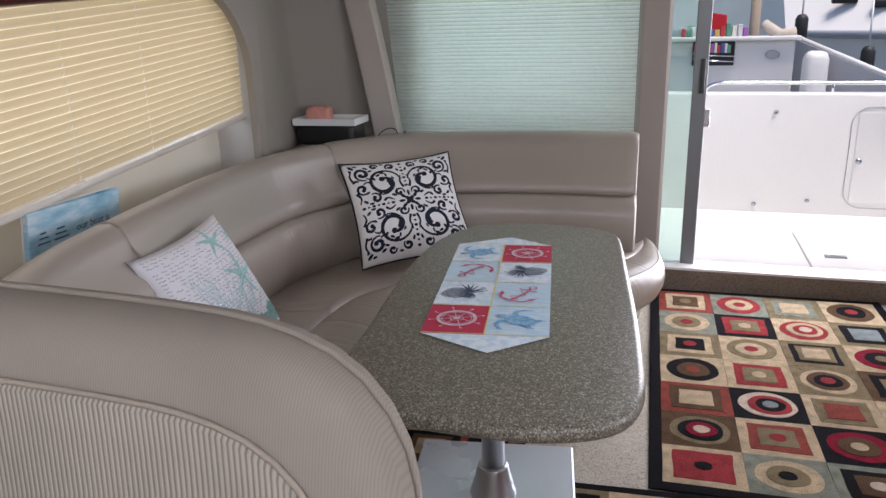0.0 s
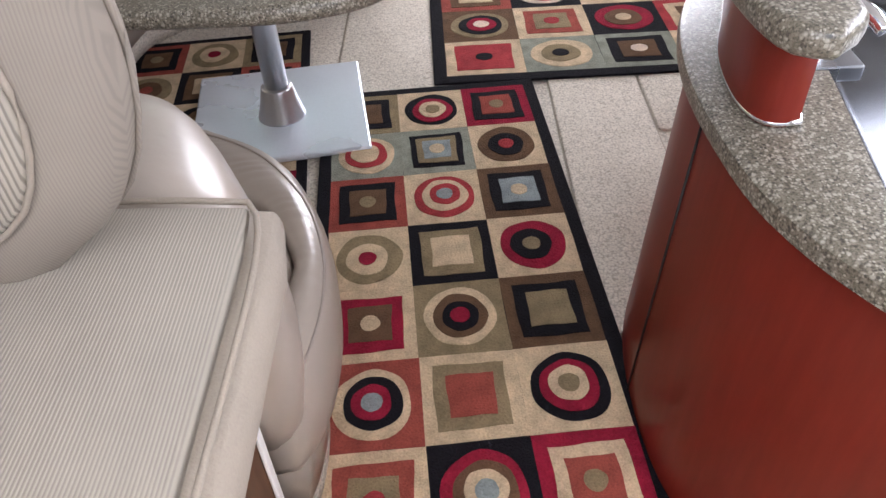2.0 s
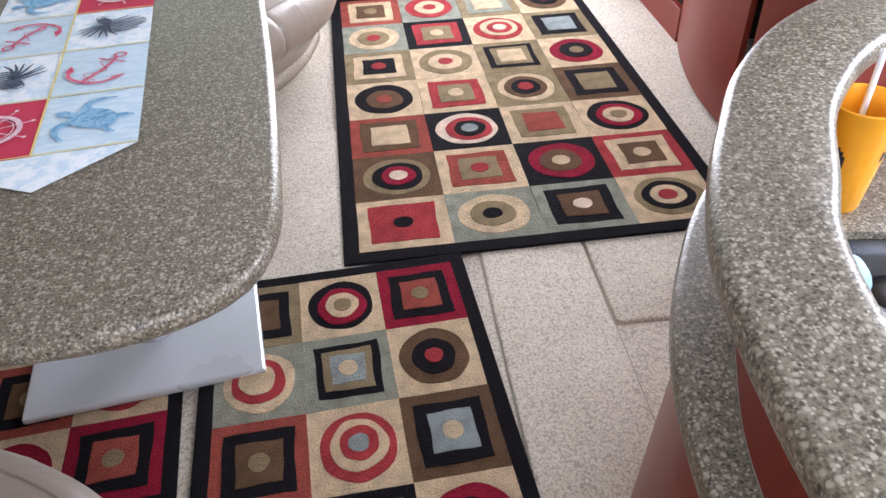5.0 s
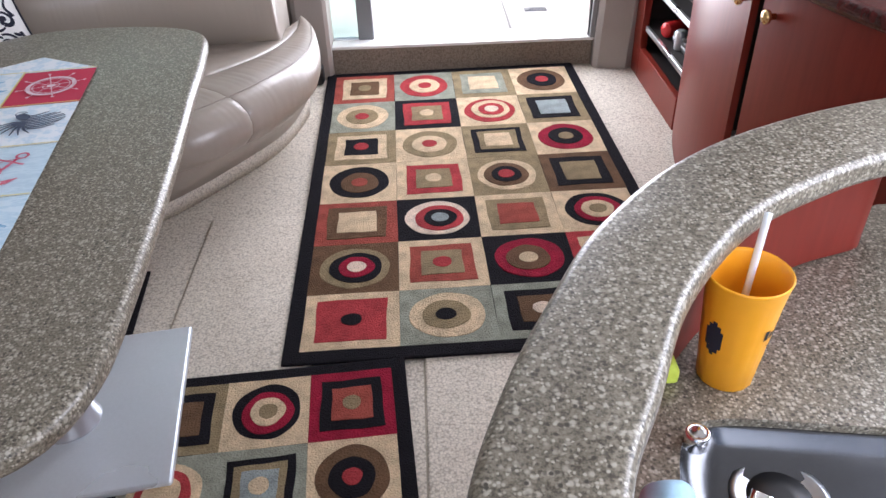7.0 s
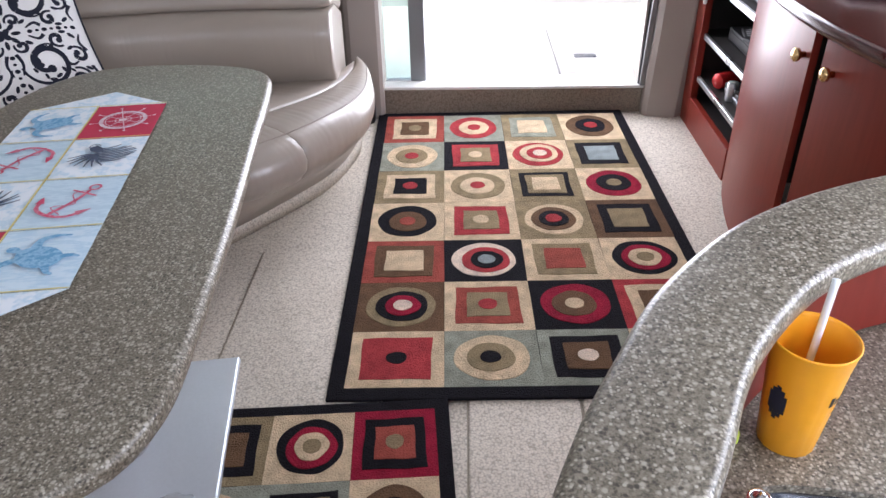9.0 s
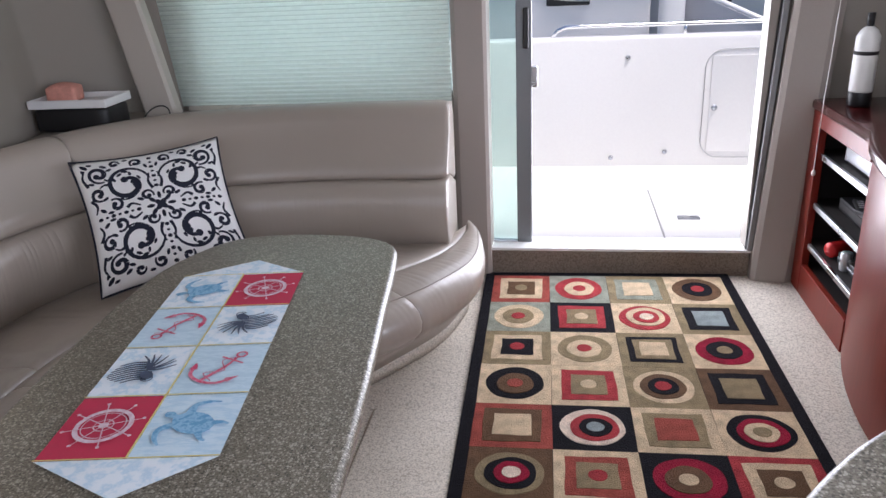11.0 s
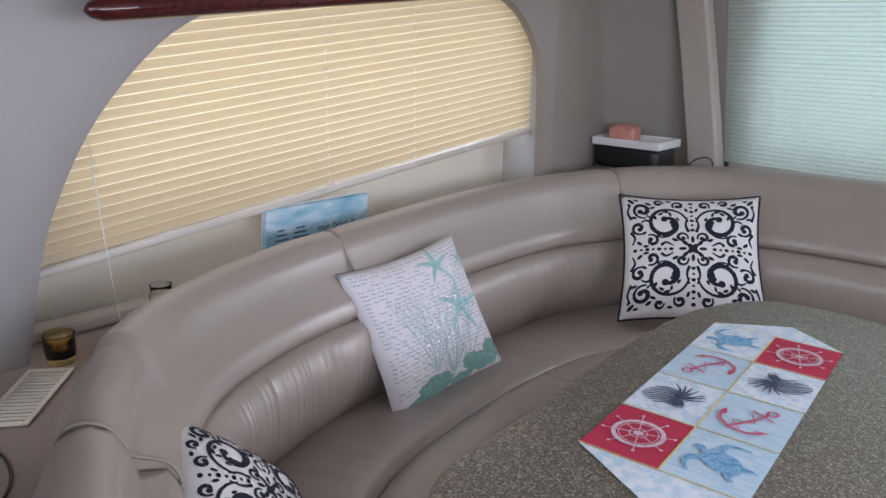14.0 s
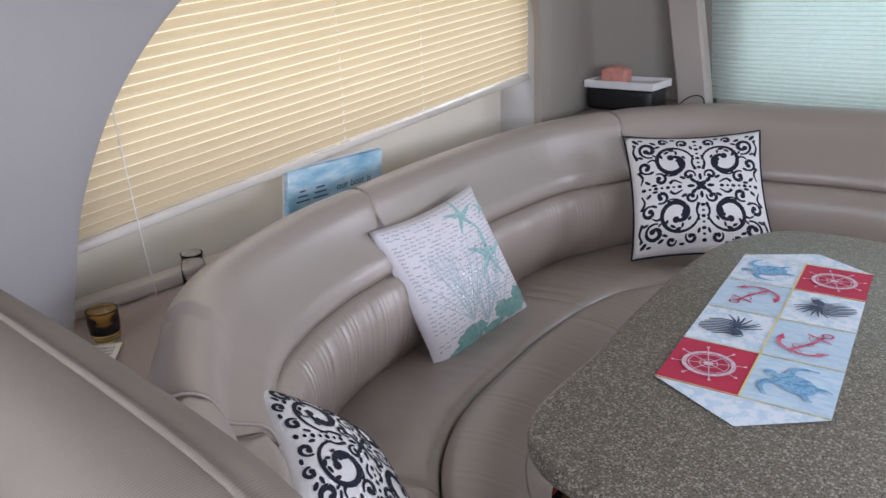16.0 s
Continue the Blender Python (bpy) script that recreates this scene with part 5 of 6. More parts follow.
def damask_pillow(tl, tr, bl, label, both=False):
    m, sx, sy = corners_pose(tl, tr, bl)
    p = Pillow(sx, sy, 0.075)
    ob = thing("throw_pillow", label, "pillow", "throw pillows", m)
    part("cover", p.body(), M_COTTON, ob)
    part("embroidery", damask(p, 1), M_NAVY, ob, "navy scroll embroidery")
    if both:
        part("embroidery", damask(p, -1), M_NAVY, ob, "navy scroll embroidery")
    edge = [p.at(u, v) for u, v in [(-1 + 2 * i / 20, -1) for i in range(20)] + [(1, -1 + 2 * i / 20) for i in range(20)] + [(1 - 2 * i / 20, 1) for i in range(20)] + [(-1, 1 - 2 * i / 20) for i in range(20)]]
    part("piping", tube(edge, 0.0042, 6, closed=True), M_NAVY, ob, "navy piped edge")
    return ob


damask_pillow((-0.655, 3.715, 0.815), (-0.238, 4.0, 0.835), (-0.465, 3.44, 0.43), "white throw pillow with navy scrolls leaning on the settee")
damask_pillow((-0.08, 1.64, 0.64), (-0.465, 1.80, 0.69), (0.02, 1.87, 0.41), "white navy-scrolled pillow slouched on the settee seat", True)


def star(p, own, cx, cy, r, turn):
    for i in range(5):
        a = radians(turn + 72 * i)
        p.ribbon(own, [(cx + r * q * math.cos(a + 0.12 * q), cy + r * q * math.sin(a + 0.12 * q)) for q in (0, 0.25, 0.5, 0.75, 1.0)], (r * 0.30, r * 0.08))


def sea_pillow():
    m, sx, sy = corners_pose((-0.764, 2.445, 0.752), (-0.785, 2.925, 0.780), (-0.548, 2.487, 0.352))
    p = Pillow(sx, sy, 0.075)
    ob = thing("throw_pillow", "pale pillow printed with teal starfish and coral", "pillow", "throw pillows", m)
    part("cover", p.body(), M_LINEN, ob)
    rnd = random.Random(4)
    own = bmesh.new()
    for r in range(31):
        v = 0.90 - 0.055 * r
        u = -0.92
        while u < 0.92:
            w = rnd.uniform(0.03, 0.11)
            if rnd.random() < 0.86:
                p.ribbon(own, [(u, v), (u + w * 0.3, v + 0.012), (u + w * 0.6, v - 0.006), (u + w, v + 0.004)], 0.0105, lift=0.001)
            u += w + rnd.uniform(0.02, 0.05)
    part("script_print", own, M_SCRIPT, ob, "rows of faded script")
    own = bmesh.new()
    star(p, own, 0.44, 0.06, 0.42, 72)
    star(p, own, 0.34, 0.72, 0.30, 80)
    star(p, own, 0.84, 0.66, 0.15, 60)
    part("starfish_print", own, M_TEAL, ob, "teal starfish")
    own = bmesh.new()
    for bx, by, a0, n, reach in ((-0.02, -0.80, 82, 13, 1.25), (-0.30, -0.66, 96, 11, 1.15), (0.30, -0.74, 88, 6, 0.7)):
        for i in range(n):
            a = radians(a0 - 38 + 76 * i / max(1, n - 1) + rnd.uniform(-4, 4))
            x, y = bx, by
            pts = [(x, y)]
            for k in range(7):
                a += rnd.uniform(-0.1, 0.1)
                d = reach / 7 * rnd.uniform(0.75, 1.1)
                x, y = x + d * math.cos(a), y + d * math.sin(a)
                if abs(x) > 0.9 or abs(y) > 0.9:
                    break
                pts.append((x, y))
                if k > 1:
                    q = a + rnd.choice((-0.5, 0.5))
                    tip = (x + 0.1 * math.cos(q), y + 0.1 * math.sin(q))
                    if abs(tip[0]) < 0.92 and abs(tip[1]) < 0.92:
                        p.ribbon(own, [(x, y), tip], (0.009, 0.005), lift=0.0013)
            if len(pts) > 2:
                p.ribbon(own, pts, (0.015, 0.007), lift=0.0014)
    part("coral_print", own, surface("coral_ink", (0.43, 0.55, 0.56), 0.85, vary=0.2, scale=40), ob, "branching coral print")
    own = bmesh.new()
    for cx, cy, rx, ry in ((-0.35, -0.82, 0.3, 0.13), (-0.62, -0.9, 0.2, 0.06), (0.55, -0.8, 0.34, 0.13), (0.1, -0.9, 0.22, 0.06), (0.75, -0.68, 0.16, 0.14), (0.3, -0.74, 0.16, 0.12)):
        p.blob(own, cx, cy, rx, ry, 0, n=20, wave=0.10, k=7, lift=0.0016)
    part("reef_print", own, surface("reef_green", (0.2, 0.37, 0.34), 0.85, vary=0.35, scale=50), ob, "green reef band")
    own = bmesh.new()
    for i in range(170):
        cx, cy = rnd.choice([(rnd.gauss(0.42, 0.16), rnd.gauss(0.06, 0.16)), (rnd.gauss(-0.10, 0.22), rnd.gauss(-0.35, 0.28))])
        if abs(cx) < 0.9 and abs(cy) < 0.9:
            p.blob(own, cx, cy, 0.010, 0.010, 0, n=5, lift=0.0025)
    part("sequins", own, M_SEQUIN, ob, "tiny silver sequins", False)["kind"] = "stuff"
    return ob


sea_pillow()

# ---- runner on the table ----
M_SKY = printed("pale_blue_cotton", (0.58, 0.72, 0.82), (0.45, 0.63, 0.76), 22, 0.52, (1, 3, 1))
M_SKY2 = printed("light_blue_cotton", (0.47, 0.63, 0.74), (0.56, 0.71, 0.81), 20, 0.5, (1, 3, 1))
M_FOAM = printed("white_blue_cotton", (0.74, 0.81, 0.87), (0.52, 0.68, 0.8), 34, 0.53)
M_PINK = printed("washed_pink_print", (0.72, 0.58, 0.64), (0.62, 0.4, 0.48), 60)
M_RED = surface("crimson_cotton", (0.5, 0.03, 0.075), 0.9, vary=0.12, scale=30, grain=500, bump=0.3)
M_ANCHOR = printed("rose_red_print", (0.52, 0.06, 0.13), (0.62, 0.22, 0.3), 55)
M_TURTLE = printed("blue_print", (0.13, 0.33, 0.54), (0.3, 0.52, 0.7), 70)
M_INK = surface("ink_print", (0.06, 0.08, 0.13), 0.9, vary=0.4, scale=60)
M_YELLOW = surface("yellow_stitching", (0.7, 0.6, 0.22), 0.9)
runner = thing("table_runner", "nautical patchwork runner of blue and red squares", "table runner", m=pose(0.262, 2.722, ZT + 0.0015, 0, 0, 8.0))
RW, RL = 0.155, 0.19


def patch(x0, x1, y0, y1, z=0.0022):
    own = bmesh.new()
    n = 8
    g = [[own.verts.new((x0 + (x1 - x0) * i / n, y0 + (y1 - y0) * j / n, z + 0.0009 * noise.noise(Vector((x0 * 30 + i * 0.7, y0 * 30 + j * 0.7, 2))))) for j in range(n + 1)] for i in range(n + 1)]
    for i in range(n):
        for j in range(n):
            own.faces.new((g[i][j], g[i + 1][j], g[i + 1][j + 1], g[i][j + 1]))
    return own


def flat_band(own, pts, w, z=0.0046):
    L = []
    k = len(pts)
    for i in range(k):
        a, b = pts[max(0, i - 1)], pts[min(k - 1, i + 1)]
        d = math.hypot(b[0] - a[0], b[1] - a[1]) or 1
        q = (w[0] + (w[1] - w[0]) * i / max(1, k - 1)) / 2 if isinstance(w, tuple) else w / 2
        nx, ny = -(b[1] - a[1]) / d * q, (b[0] - a[0]) / d * q
        L.append((own.verts.new((pts[i][0] + nx, pts[i][1] + ny, z)), own.verts.new((pts[i][0] - nx, pts[i][1] - ny, z))))
    for a, b in zip(L, L[1:]):
        own.faces.new((a[0], a[1], b[1], b[0]))


def disc(own, cx, cy, rx, ry, turn=0, z=0.0046, n=18):
    ca, sa = math.cos(radians(turn)), math.sin(radians(turn))
    own.faces.new([own.verts.new((cx + rx * math.cos(2 * math.pi * i / n) * ca - ry * math.sin(2 * math.pi * i / n) * sa, cy + rx * math.cos(2 * math.pi * i / n) * sa + ry * math.sin(2 * math.pi * i / n) * ca, z)) for i in range(n)])


def wheel_print():
    own = bmesh.new()
    flat_band(own, curl(0, 0, 0.047, 0.047, 0, 1, 32), 0.009)
    flat_band(own, curl(0, 0, 0.038, 0.038, 0, 1, 32), 0.002)
    flat_band(own, curl(0, 0, 0.017, 0.017, 0, 1, 24), 0.002)
    disc(own, 0, 0, 0.009, 0.009)
    for i in range(8):
        a = radians(45 * i + 10)
        flat_band(own, [(0.008 * math.cos(a), 0.008 * math.sin(a)), (0.068 * math.cos(a), 0.068 * math.sin(a))], 0.0022, 0.0052)
        disc(own, 0.068 * math.cos(a), 0.068 * math.sin(a), 0.0036, 0.0036, 0, 0.0056, 8)
    return own


def anchor_print(s=1):
    own = bmesh.new()
    flat_band(own, spline2([(0.0, 0.045), (0.005 * s, 0.0), (0.0, -0.055)]), (0.006, 0.009))
    flat_band(own, curl(0, 0.056, 0.010, 0.010, 0, 1, 16), 0.005)
    flat_band(own, spline2([(-0.05, -0.02), (-0.035, -0.05), (0, -0.06), (0.035, -0.05), (0.05, -0.02)]), (0.008, 0.008), 0.005)
    flat_band(own, [(-0.028, 0.03), (0.028, 0.03)], 0.005, 0.0052)
    for q in (-1, 1):
        flat_band(own, [(q * 0.056, -0.012), (q * 0.044, -0.034)], (0.002, 0.017), 0.0054)
    flat_band(own, spline2([(0.014, 0.05), (-0.016, 0.02), (0.016, -0.01), (-0.014, -0.035), (0.02, -0.05)], 24), 0.0022, 0.0058)
    return own


def turtle_print():
    own = bmesh.new()
    disc(own, -0.004, 0, 0.042, 0.031, 0, 0.0052)
    disc(own, 0.052, 0.0, 0.012, 0.009, 0, 0.0048)
    flat_band(own, [(0.034, 0), (0.048, 0)], 0.012, 0.0050)
    for q in (1, -1):
        flat_band(own, spline2([(0.024, q * 0.02), (0.034, q * 0.042), (0.022, q * 0.062), (0.0, q * 0.074)]), (0.018, 0.004), 0.0046)
        flat_band(own, spline2([(-0.034, q * 0.016), (-0.048, q * 0.026), (-0.062, q * 0.028)]), (0.014, 0.005), 0.0046)
    return own


def shell_print(rnd):
    """A striped shell with trailing fronds, in ink strokes."""
    own = bmesh.new()
    for i in range(9):
        y = 0.034 - 0.0085 * i
        w = 0.022 + 0.034 * math.sin(math.pi * (i + 1.5) / 11)
        flat_band(own, spline2([(-w * 0.2 + rnd.uniform(-0.004, 0.004), y + 0.006), (w * 0.5, y - 0.002), (w * 1.25, y + rnd.uniform(-0.002, 0.004))]), (0.0055, 0.0035), 0.0046 + 0.0001 * i)
    for i in range(7):
        a = radians(150 + 17 * i + rnd.uniform(-5, 5))
        flat_band(own, spline2([(-0.004, 0.002), (0.028 * math.cos(a), 0.03 * math.sin(a)), (0.062 * math.cos(a + 0.3), 0.055 * math.sin(a + 0.3))]), (0.008, 0.0025), 0.0062 + 0.0002 * i)
    disc(own, -0.004, 0.03, 0.012, 0.018, 20, 0.0078)
    flat_band(own, curl(-0.006, 0.044, 0.012, 0.006, 0, 1.2, 20), 0.0028, 0.008)
    return own


plan = [[("turtle", M_FOAM), ("wheel", M_RED)], [("anchor", M_SKY2), ("shell", M_FOAM)], [("shell", M_FOAM), ("anchor", M_SKY2)], [("wheel", M_RED), ("turtle", M_SKY)]]
rnd = random.Random(2)
for r, row in enumerate(plan):
    for c, (what, mt) in enumerate(row):
        x, y = (c - 0.5) * RW, (1.5 - r) * RL
        sq = part("patch", patch(x - RW / 2 + 0.0008, x + RW / 2 - 0.0008, y - RL / 2 + 0.0008, y + RL / 2 - 0.0008), mt, runner)
        if what == "wheel":
            pr = part("wheel_print", wheel_print(), M_PINK, sq, smooth=False)
        elif what == "turtle":
            pr = part("turtle_print", turtle_print(), M_TURTLE, sq, smooth=False)
        elif what == "anchor":
            pr = part("anchor_print", anchor_print(), M_ANCHOR, sq, smooth=False)
        else:
            pr = part("shell_print", shell_print(rnd), M_INK, sq, smooth=False)
        pr.matrix_basis = pose(x, y, 0, 0, 0, {"wheel": 5, "turtle": 150 if r else 200, "anchor": -30 if c else 150, "shell": 20 if c else 200}[what])
for sgn in (1, -1):
    own = bmesh.new()
    y = sgn * 2 * RL
    own.faces.new([own.verts.new(v) for v in ((-RW, y, 0.002), (RW, y, 0.002), (RW * 0.1, y + sgn * 0.10, 0.001))])
    bmesh.ops.recalc_face_normals(own, faces=own.faces[:])
    part("end_point", own, M_FOAM, runner, "pale patterned pointed end")
own = bmesh.new()
flat_band(own, [(0, -2 * RL), (0, 2 * RL)], 0.0035, 0.0042)
for r in range(5):
    flat_band(own, [(-RW, (r - 2) * RL), (RW, (r - 2) * RL)], 0.003, 0.0043)
part("stitching", own, M_YELLOW, runner, "yellow seams", False)

# ---- things on the ledges ----
basket = thing("storage_bin", "black bin lined with white cloth on the corner shelf", "storage bin", m=pose(-0.928, 4.24, 0.825, 0, 0, 3))
part("bin", cushion(-0.155, 0.155, -0.095, 0.095, 0.0, 0.10, 0.02, crown=0.0), M_BLACK, basket)
liner = bmesh.new()
for z0, z1, o in ((0.098, 0.132, 0.008),):
    box(-0.165, 0.165, -0.105, -0.095, z0, z1, 0.004, bm=liner)
    box(-0.165, 0.165, 0.095, 0.105, z0, z1, 0.004, bm=liner)
    box(-0.165, -0.155, -0.1, 0.1, z0, z1, 0.004, bm=liner)
    box(0.155, 0.165, -0.1, 0.1, z0, z1, 0.004, bm=liner)
    box(-0.158, 0.158, -0.098, 0.098, 0.10, 0.112, bm=liner)
part("liner", liner, M_COTTON, basket, "folded white cloth liner", False)
packet = link("tissue_packet", cushion(-0.06, 0.06, -0.045, 0.045, 0, 0.062, 0.012), surface("salmon_paper", (0.62, 0.28, 0.22), 0.7, vary=0.25, scale=30))
packet.matrix_world = pose(-0.985, 4.235, 0.9375, 0, 0, 8)
tagged(packet, "salmon pink packet lying in the bin", "packet")


def words(text, size, parent, m, material, name="lettering", lean=0.0):
    cu = bpy.data.curves.new(name, "FONT")
    cu.body, cu.size, cu.align_x, cu.shear = text, size, "CENTER", lean
    cu.extrude = 0.0004
    tmp = new(name, cu)
    bpy.context.view_layer.update()
    me = bpy.data.meshes.new_from_object(tmp.evaluated_get(bpy.context.evaluated_depsgraph_get()))
    bpy.data.objects.remove(tmp)
    me.materials.clear()
    me.materials.append(material)
    ob = new(name, me)
    ob.parent = parent
    ob.matrix_basis = m
    return ob


def painted_sky():
    m, t, b = nodes_of("painted_sea_sky")
    n = noise_node(t, 7, 5, 0.6, (1, 1, 3))
    r = ramp(t, n.outputs["Fac"], [(0.3, (0.16, 0.38, 0.55)), (0.5, (0.36, 0.58, 0.7)), (0.68, (0.72, 0.8, 0.84))])
    t.links.new(r.outputs["Color"], b.inputs["Base Color"])
    b.inputs["Roughness"].default_value = 0.7
    return m


sign = thing("canvas_sign", "small blue painted canvas sign standing on the ledge", "sign", m=pose(-1.095, 2.61, 0.668, 8, 0, 90) @ pose(0, 0, 0))
cv = box(-0.195, 0.195, -0.010, 0.010, 0.0, 0.222, 0.003)
part("canvas", cv, painted_sky(), sign, smooth=False)
part("wrapped_edge", box(-0.197, 0.197, 0.0105, 0.016, -0.001, 0.224, 0.002), M_COTTON, sign, smooth=False)
words("our boat is", 0.034, sign, pose(0.07, -0.0105, 0.125, 90, 0, 0), M_INK)
own = bmesh.new()
for x, w in ((-0.14, 0.05), (-0.07, 0.06)):
    for k in range(3):
        box(x - w / 2 + 0.006 * k, x + w / 2 - 0.008 * k, -0.0118, -0.0102, 0.118 + 0.016 * k, 0.122 + 0.016 * k, bm=own)
part("boat_sketch", own, M_INK, sign, smooth=False)


def candle(x, y, turn):
    ob = thing("pillar_candle", "white pillar candle with black script on the ledge", "candle", "pillar candles", pose(x, y, 0.63, 0, 0, turn))
    part("wax", lathe([(0.036, 0.0), (0.0375, 0.004), (0.0375, 0.128), (0.0365, 0.133), (0.033, 0.133), (0.031, 0.124), (0.0001, 0.122)], 32), surface("ivory_wax", (0.8, 0.77, 0.7), 0.5, vary=0.04), ob)
    w = words("love", 0.041, ob, pose(0, 0, 0), M_BLACK, lean=0.35)
    for v in w.data.vertices:
        a = v.co.x / 0.0382
        zz = 0.062 + v.co.y
        rr = 0.0379 + v.co.z
        v.co = Vector((rr * math.sin(a), -rr * math.cos(a), zz))
    return ob


candle(-0.79, 1.463, 128)
candle(-0.828, 1.54, 124)
M_AMBER = glass("amber_glass", (0.93, 0.72, 0.3), 0.03)
votive = thing("votive_holder", "ribbed amber glass votive holder on the ledge", "candle holder", m=pose(-0.965, 1.775, 0.63))
ribs = [(0.028, 0.0), (0.031, 0.004)]
for i in range(7):
    ribs += [(0.031 + 0.0006 * i, 0.010 + 0.006 * i), (0.0335 + 0.0006 * i, 0.013 + 0.006 * i)]
ribs += [(0.036, 0.055), (0.036, 0.074), (0.037, 0.076), (0.035, 0.077), (0.0335, 0.074), (0.031, 0.02), (0.0001, 0.012)]
part("glass", lathe(ribs, 28), M_AMBER, votive)
jar = thing("glass_jar", "small clear glass jar on the ledge", "jar", m=pose(-1.06, 2.075, 0.63))
part("glass", lathe([(0.03, 0), (0.033, 0.004), (0.033, 0.075), (0.028, 0.09), (0.03, 0.105), (0.031, 0.107), (0.027, 0.107), (0.025, 0.09), (0.03, 0.072), (0.03, 0.01), (0.0001, 0.008)], 24), M_GLASS, jar)
vent = thing("air_vent", "cream slotted air grille set in the ledge", "vent", m=pose(-0.828, 1.66, 0.632, 0, 0, 142) @ Matrix.Diagonal((0.92, 0.9, 1, 1)))
M_CREAM = surface("cream_plastic", (0.74, 0.69, 0.58), 0.4, vary=0.03)
vf = bmesh.new()
box(-0.145, 0.145, -0.058, -0.044, 0, 0.006, 0.002, bm=vf)
box(-0.145, 0.145, 0.044, 0.058, 0, 0.006, 0.002, bm=vf)
box(-0.145, -0.128, -0.044, 0.044, 0, 0.006, 0.002, bm=vf)
box(0.128, 0.145, -0.044, 0.044, 0, 0.006, 0.002, bm=vf)
part("frame", vf, M_CREAM, vent, smooth=False)
part("backing", box(-0.128, 0.128, -0.044, 0.044, -0.001, 0.0008), M_BLACK, vent, smooth=False)
for i in range(14):
    part("slat", box(-0.118 + 0.0175 * i, -0.109 + 0.0175 * i, -0.044, 0.044, 0.001, 0.005, 0.001), M_CREAM, vent, smooth=False)
cable = tagged(link("power_cable", tube(spline([(-0.74, 1.46, 0.634), (-0.70, 1.50, 0.634), (-0.62, 1.545, 0.634), (-0.52, 1.54, 0.634), (-0.44, 1.50, 0.634), (-0.40, 1.45, 0.634)], 30), 0.0035, 6), M_BLACK), "thin black cable lying on the ledge", "cable")
lead = tagged(link("charger_lead", tube(spline([(-0.73, 4.33, 0.83), (-0.70, 4.36, 0.87), (-0.66, 4.38, 0.885), (-0.63, 4.385, 0.87), (-0.63, 4.39, 0.827)], 20), 0.003, 6), M_BLACK), "thin looped black lead on the corner shelf", "cable")
stop = tagged(link("door_stop", cushion(0.605, 0.665, 4.58, 4.65, 0.0, 0.09, 0.02, crown=0), M_BLACK), "black rubber door stop beside the settee", "door stop")

# ---- galley sink, tap and cup ----
sink = thing("sink", "stainless steel galley sink set in stone", "sink")


def basin(x0, x1, y0, y1, zt, zb):
    own = bmesh.new()
    rings = []
    for ins, z in ((-0.03, zt), (-0.002, zt), (0.002, zt - 0.003), (0.008, zb + 0.02), (0.02, zb + 0.006), (0.04, zb), (0.15, zb - 0.002)):
        rings.append([own.verts.new((x, y, z)) for x, y in rounded_rect(x0 + ins, x1 - ins, y0 + ins, y1 - ins, max(0.02, 0.06 - ins * 0.2))])
    for a, b in zip(rings, rings[1:]):
        for i in range(len(a)):
            own.faces.new((a[i], a[(i + 1) % len(a)], b[(i + 1) % len(b)], b[i]))
    own.faces.new(rings[-1])
    bmesh.ops.recalc_face_normals(own, faces=own.faces[:])
    return own


bowl = basin(-SW / 2, SW / 2, -SH / 2, SH / 2, ZL - 0.0125, ZL - 0.045)
bowl.transform(SINK)
part("bowl", bowl, surface("polished_sink_steel", (0.11, 0.115, 0.125), 0.2, 1.0, vary=0.1, grain=160, bump=0.05), sink)
part("drain", lathe([(0.052, 0.0), (0.052, 0.003), (0.046, 0.004), (0.042, 0.0015), (0.0001, 0.001)], 32, m=pose(1.452, 1.945, ZL - 0.0465)), M_STEEL, sink)
part("strainer", lathe([(0.034, 0.0), (0.033, 0.002), (0.012, 0.003), (0.0001, 0.003)], 28, m=pose(1.452, 1.945, ZL - 0.0452)), M_BLACK, sink)
part("rim_fitting", lathe([(0.013, 0.0), (0.013, 0.02), (0.0105, 0.022), (0.009, 0.02), (0.009, 0.006), (0.0001, 0.005)], 18, m=pose(1.367, 1.985, ZL - 0.002)), M_CHROME, sink, "small chrome socket at the rim")
part("deck", box(1.258, 1.345, 1.68, 1.90, ZL - 0.02, ZL + 0.0045, 0.003), M_STEEL, sink, "narrow steel tap deck", False)
tap = thing("tap", "chrome lever tap at the sink", "tap", m=pose(1.298, 1.765, ZL + 0.0045))
part("body", lathe([(0.026, 0.0), (0.026, 0.015), (0.02, 0.035), (0.02, 0.06), (0.012, 0.07), (0.0001, 0.072)], 24), M_CHROME, tap)
part("spout", tube(spline([(0.0, 0.0, 0.045), (0.02, -0.03, 0.065), (0.04, -0.06, 0.066), (0.055, -0.085, 0.05)], 20), [0.016 - 0.0003 * i for i in range(20)], 12), M_CHROME, tap)
part("lever", tube([(0, 0, 0.062), (0.025, 0.025, 0.075), (0.055, 0.065, 0.12)], 0.010, 10), M_CHROME, tap)
cup = thing("plastic_cup", "ribbed yellow plastic cup with a straw", "cup", m=pose(1.432, 2.085, ZL))
M_CUP = surface("yellow_plastic", (0.8, 0.36, 0.012), 0.35, vary=0.04, grain=60, bump=0.02)


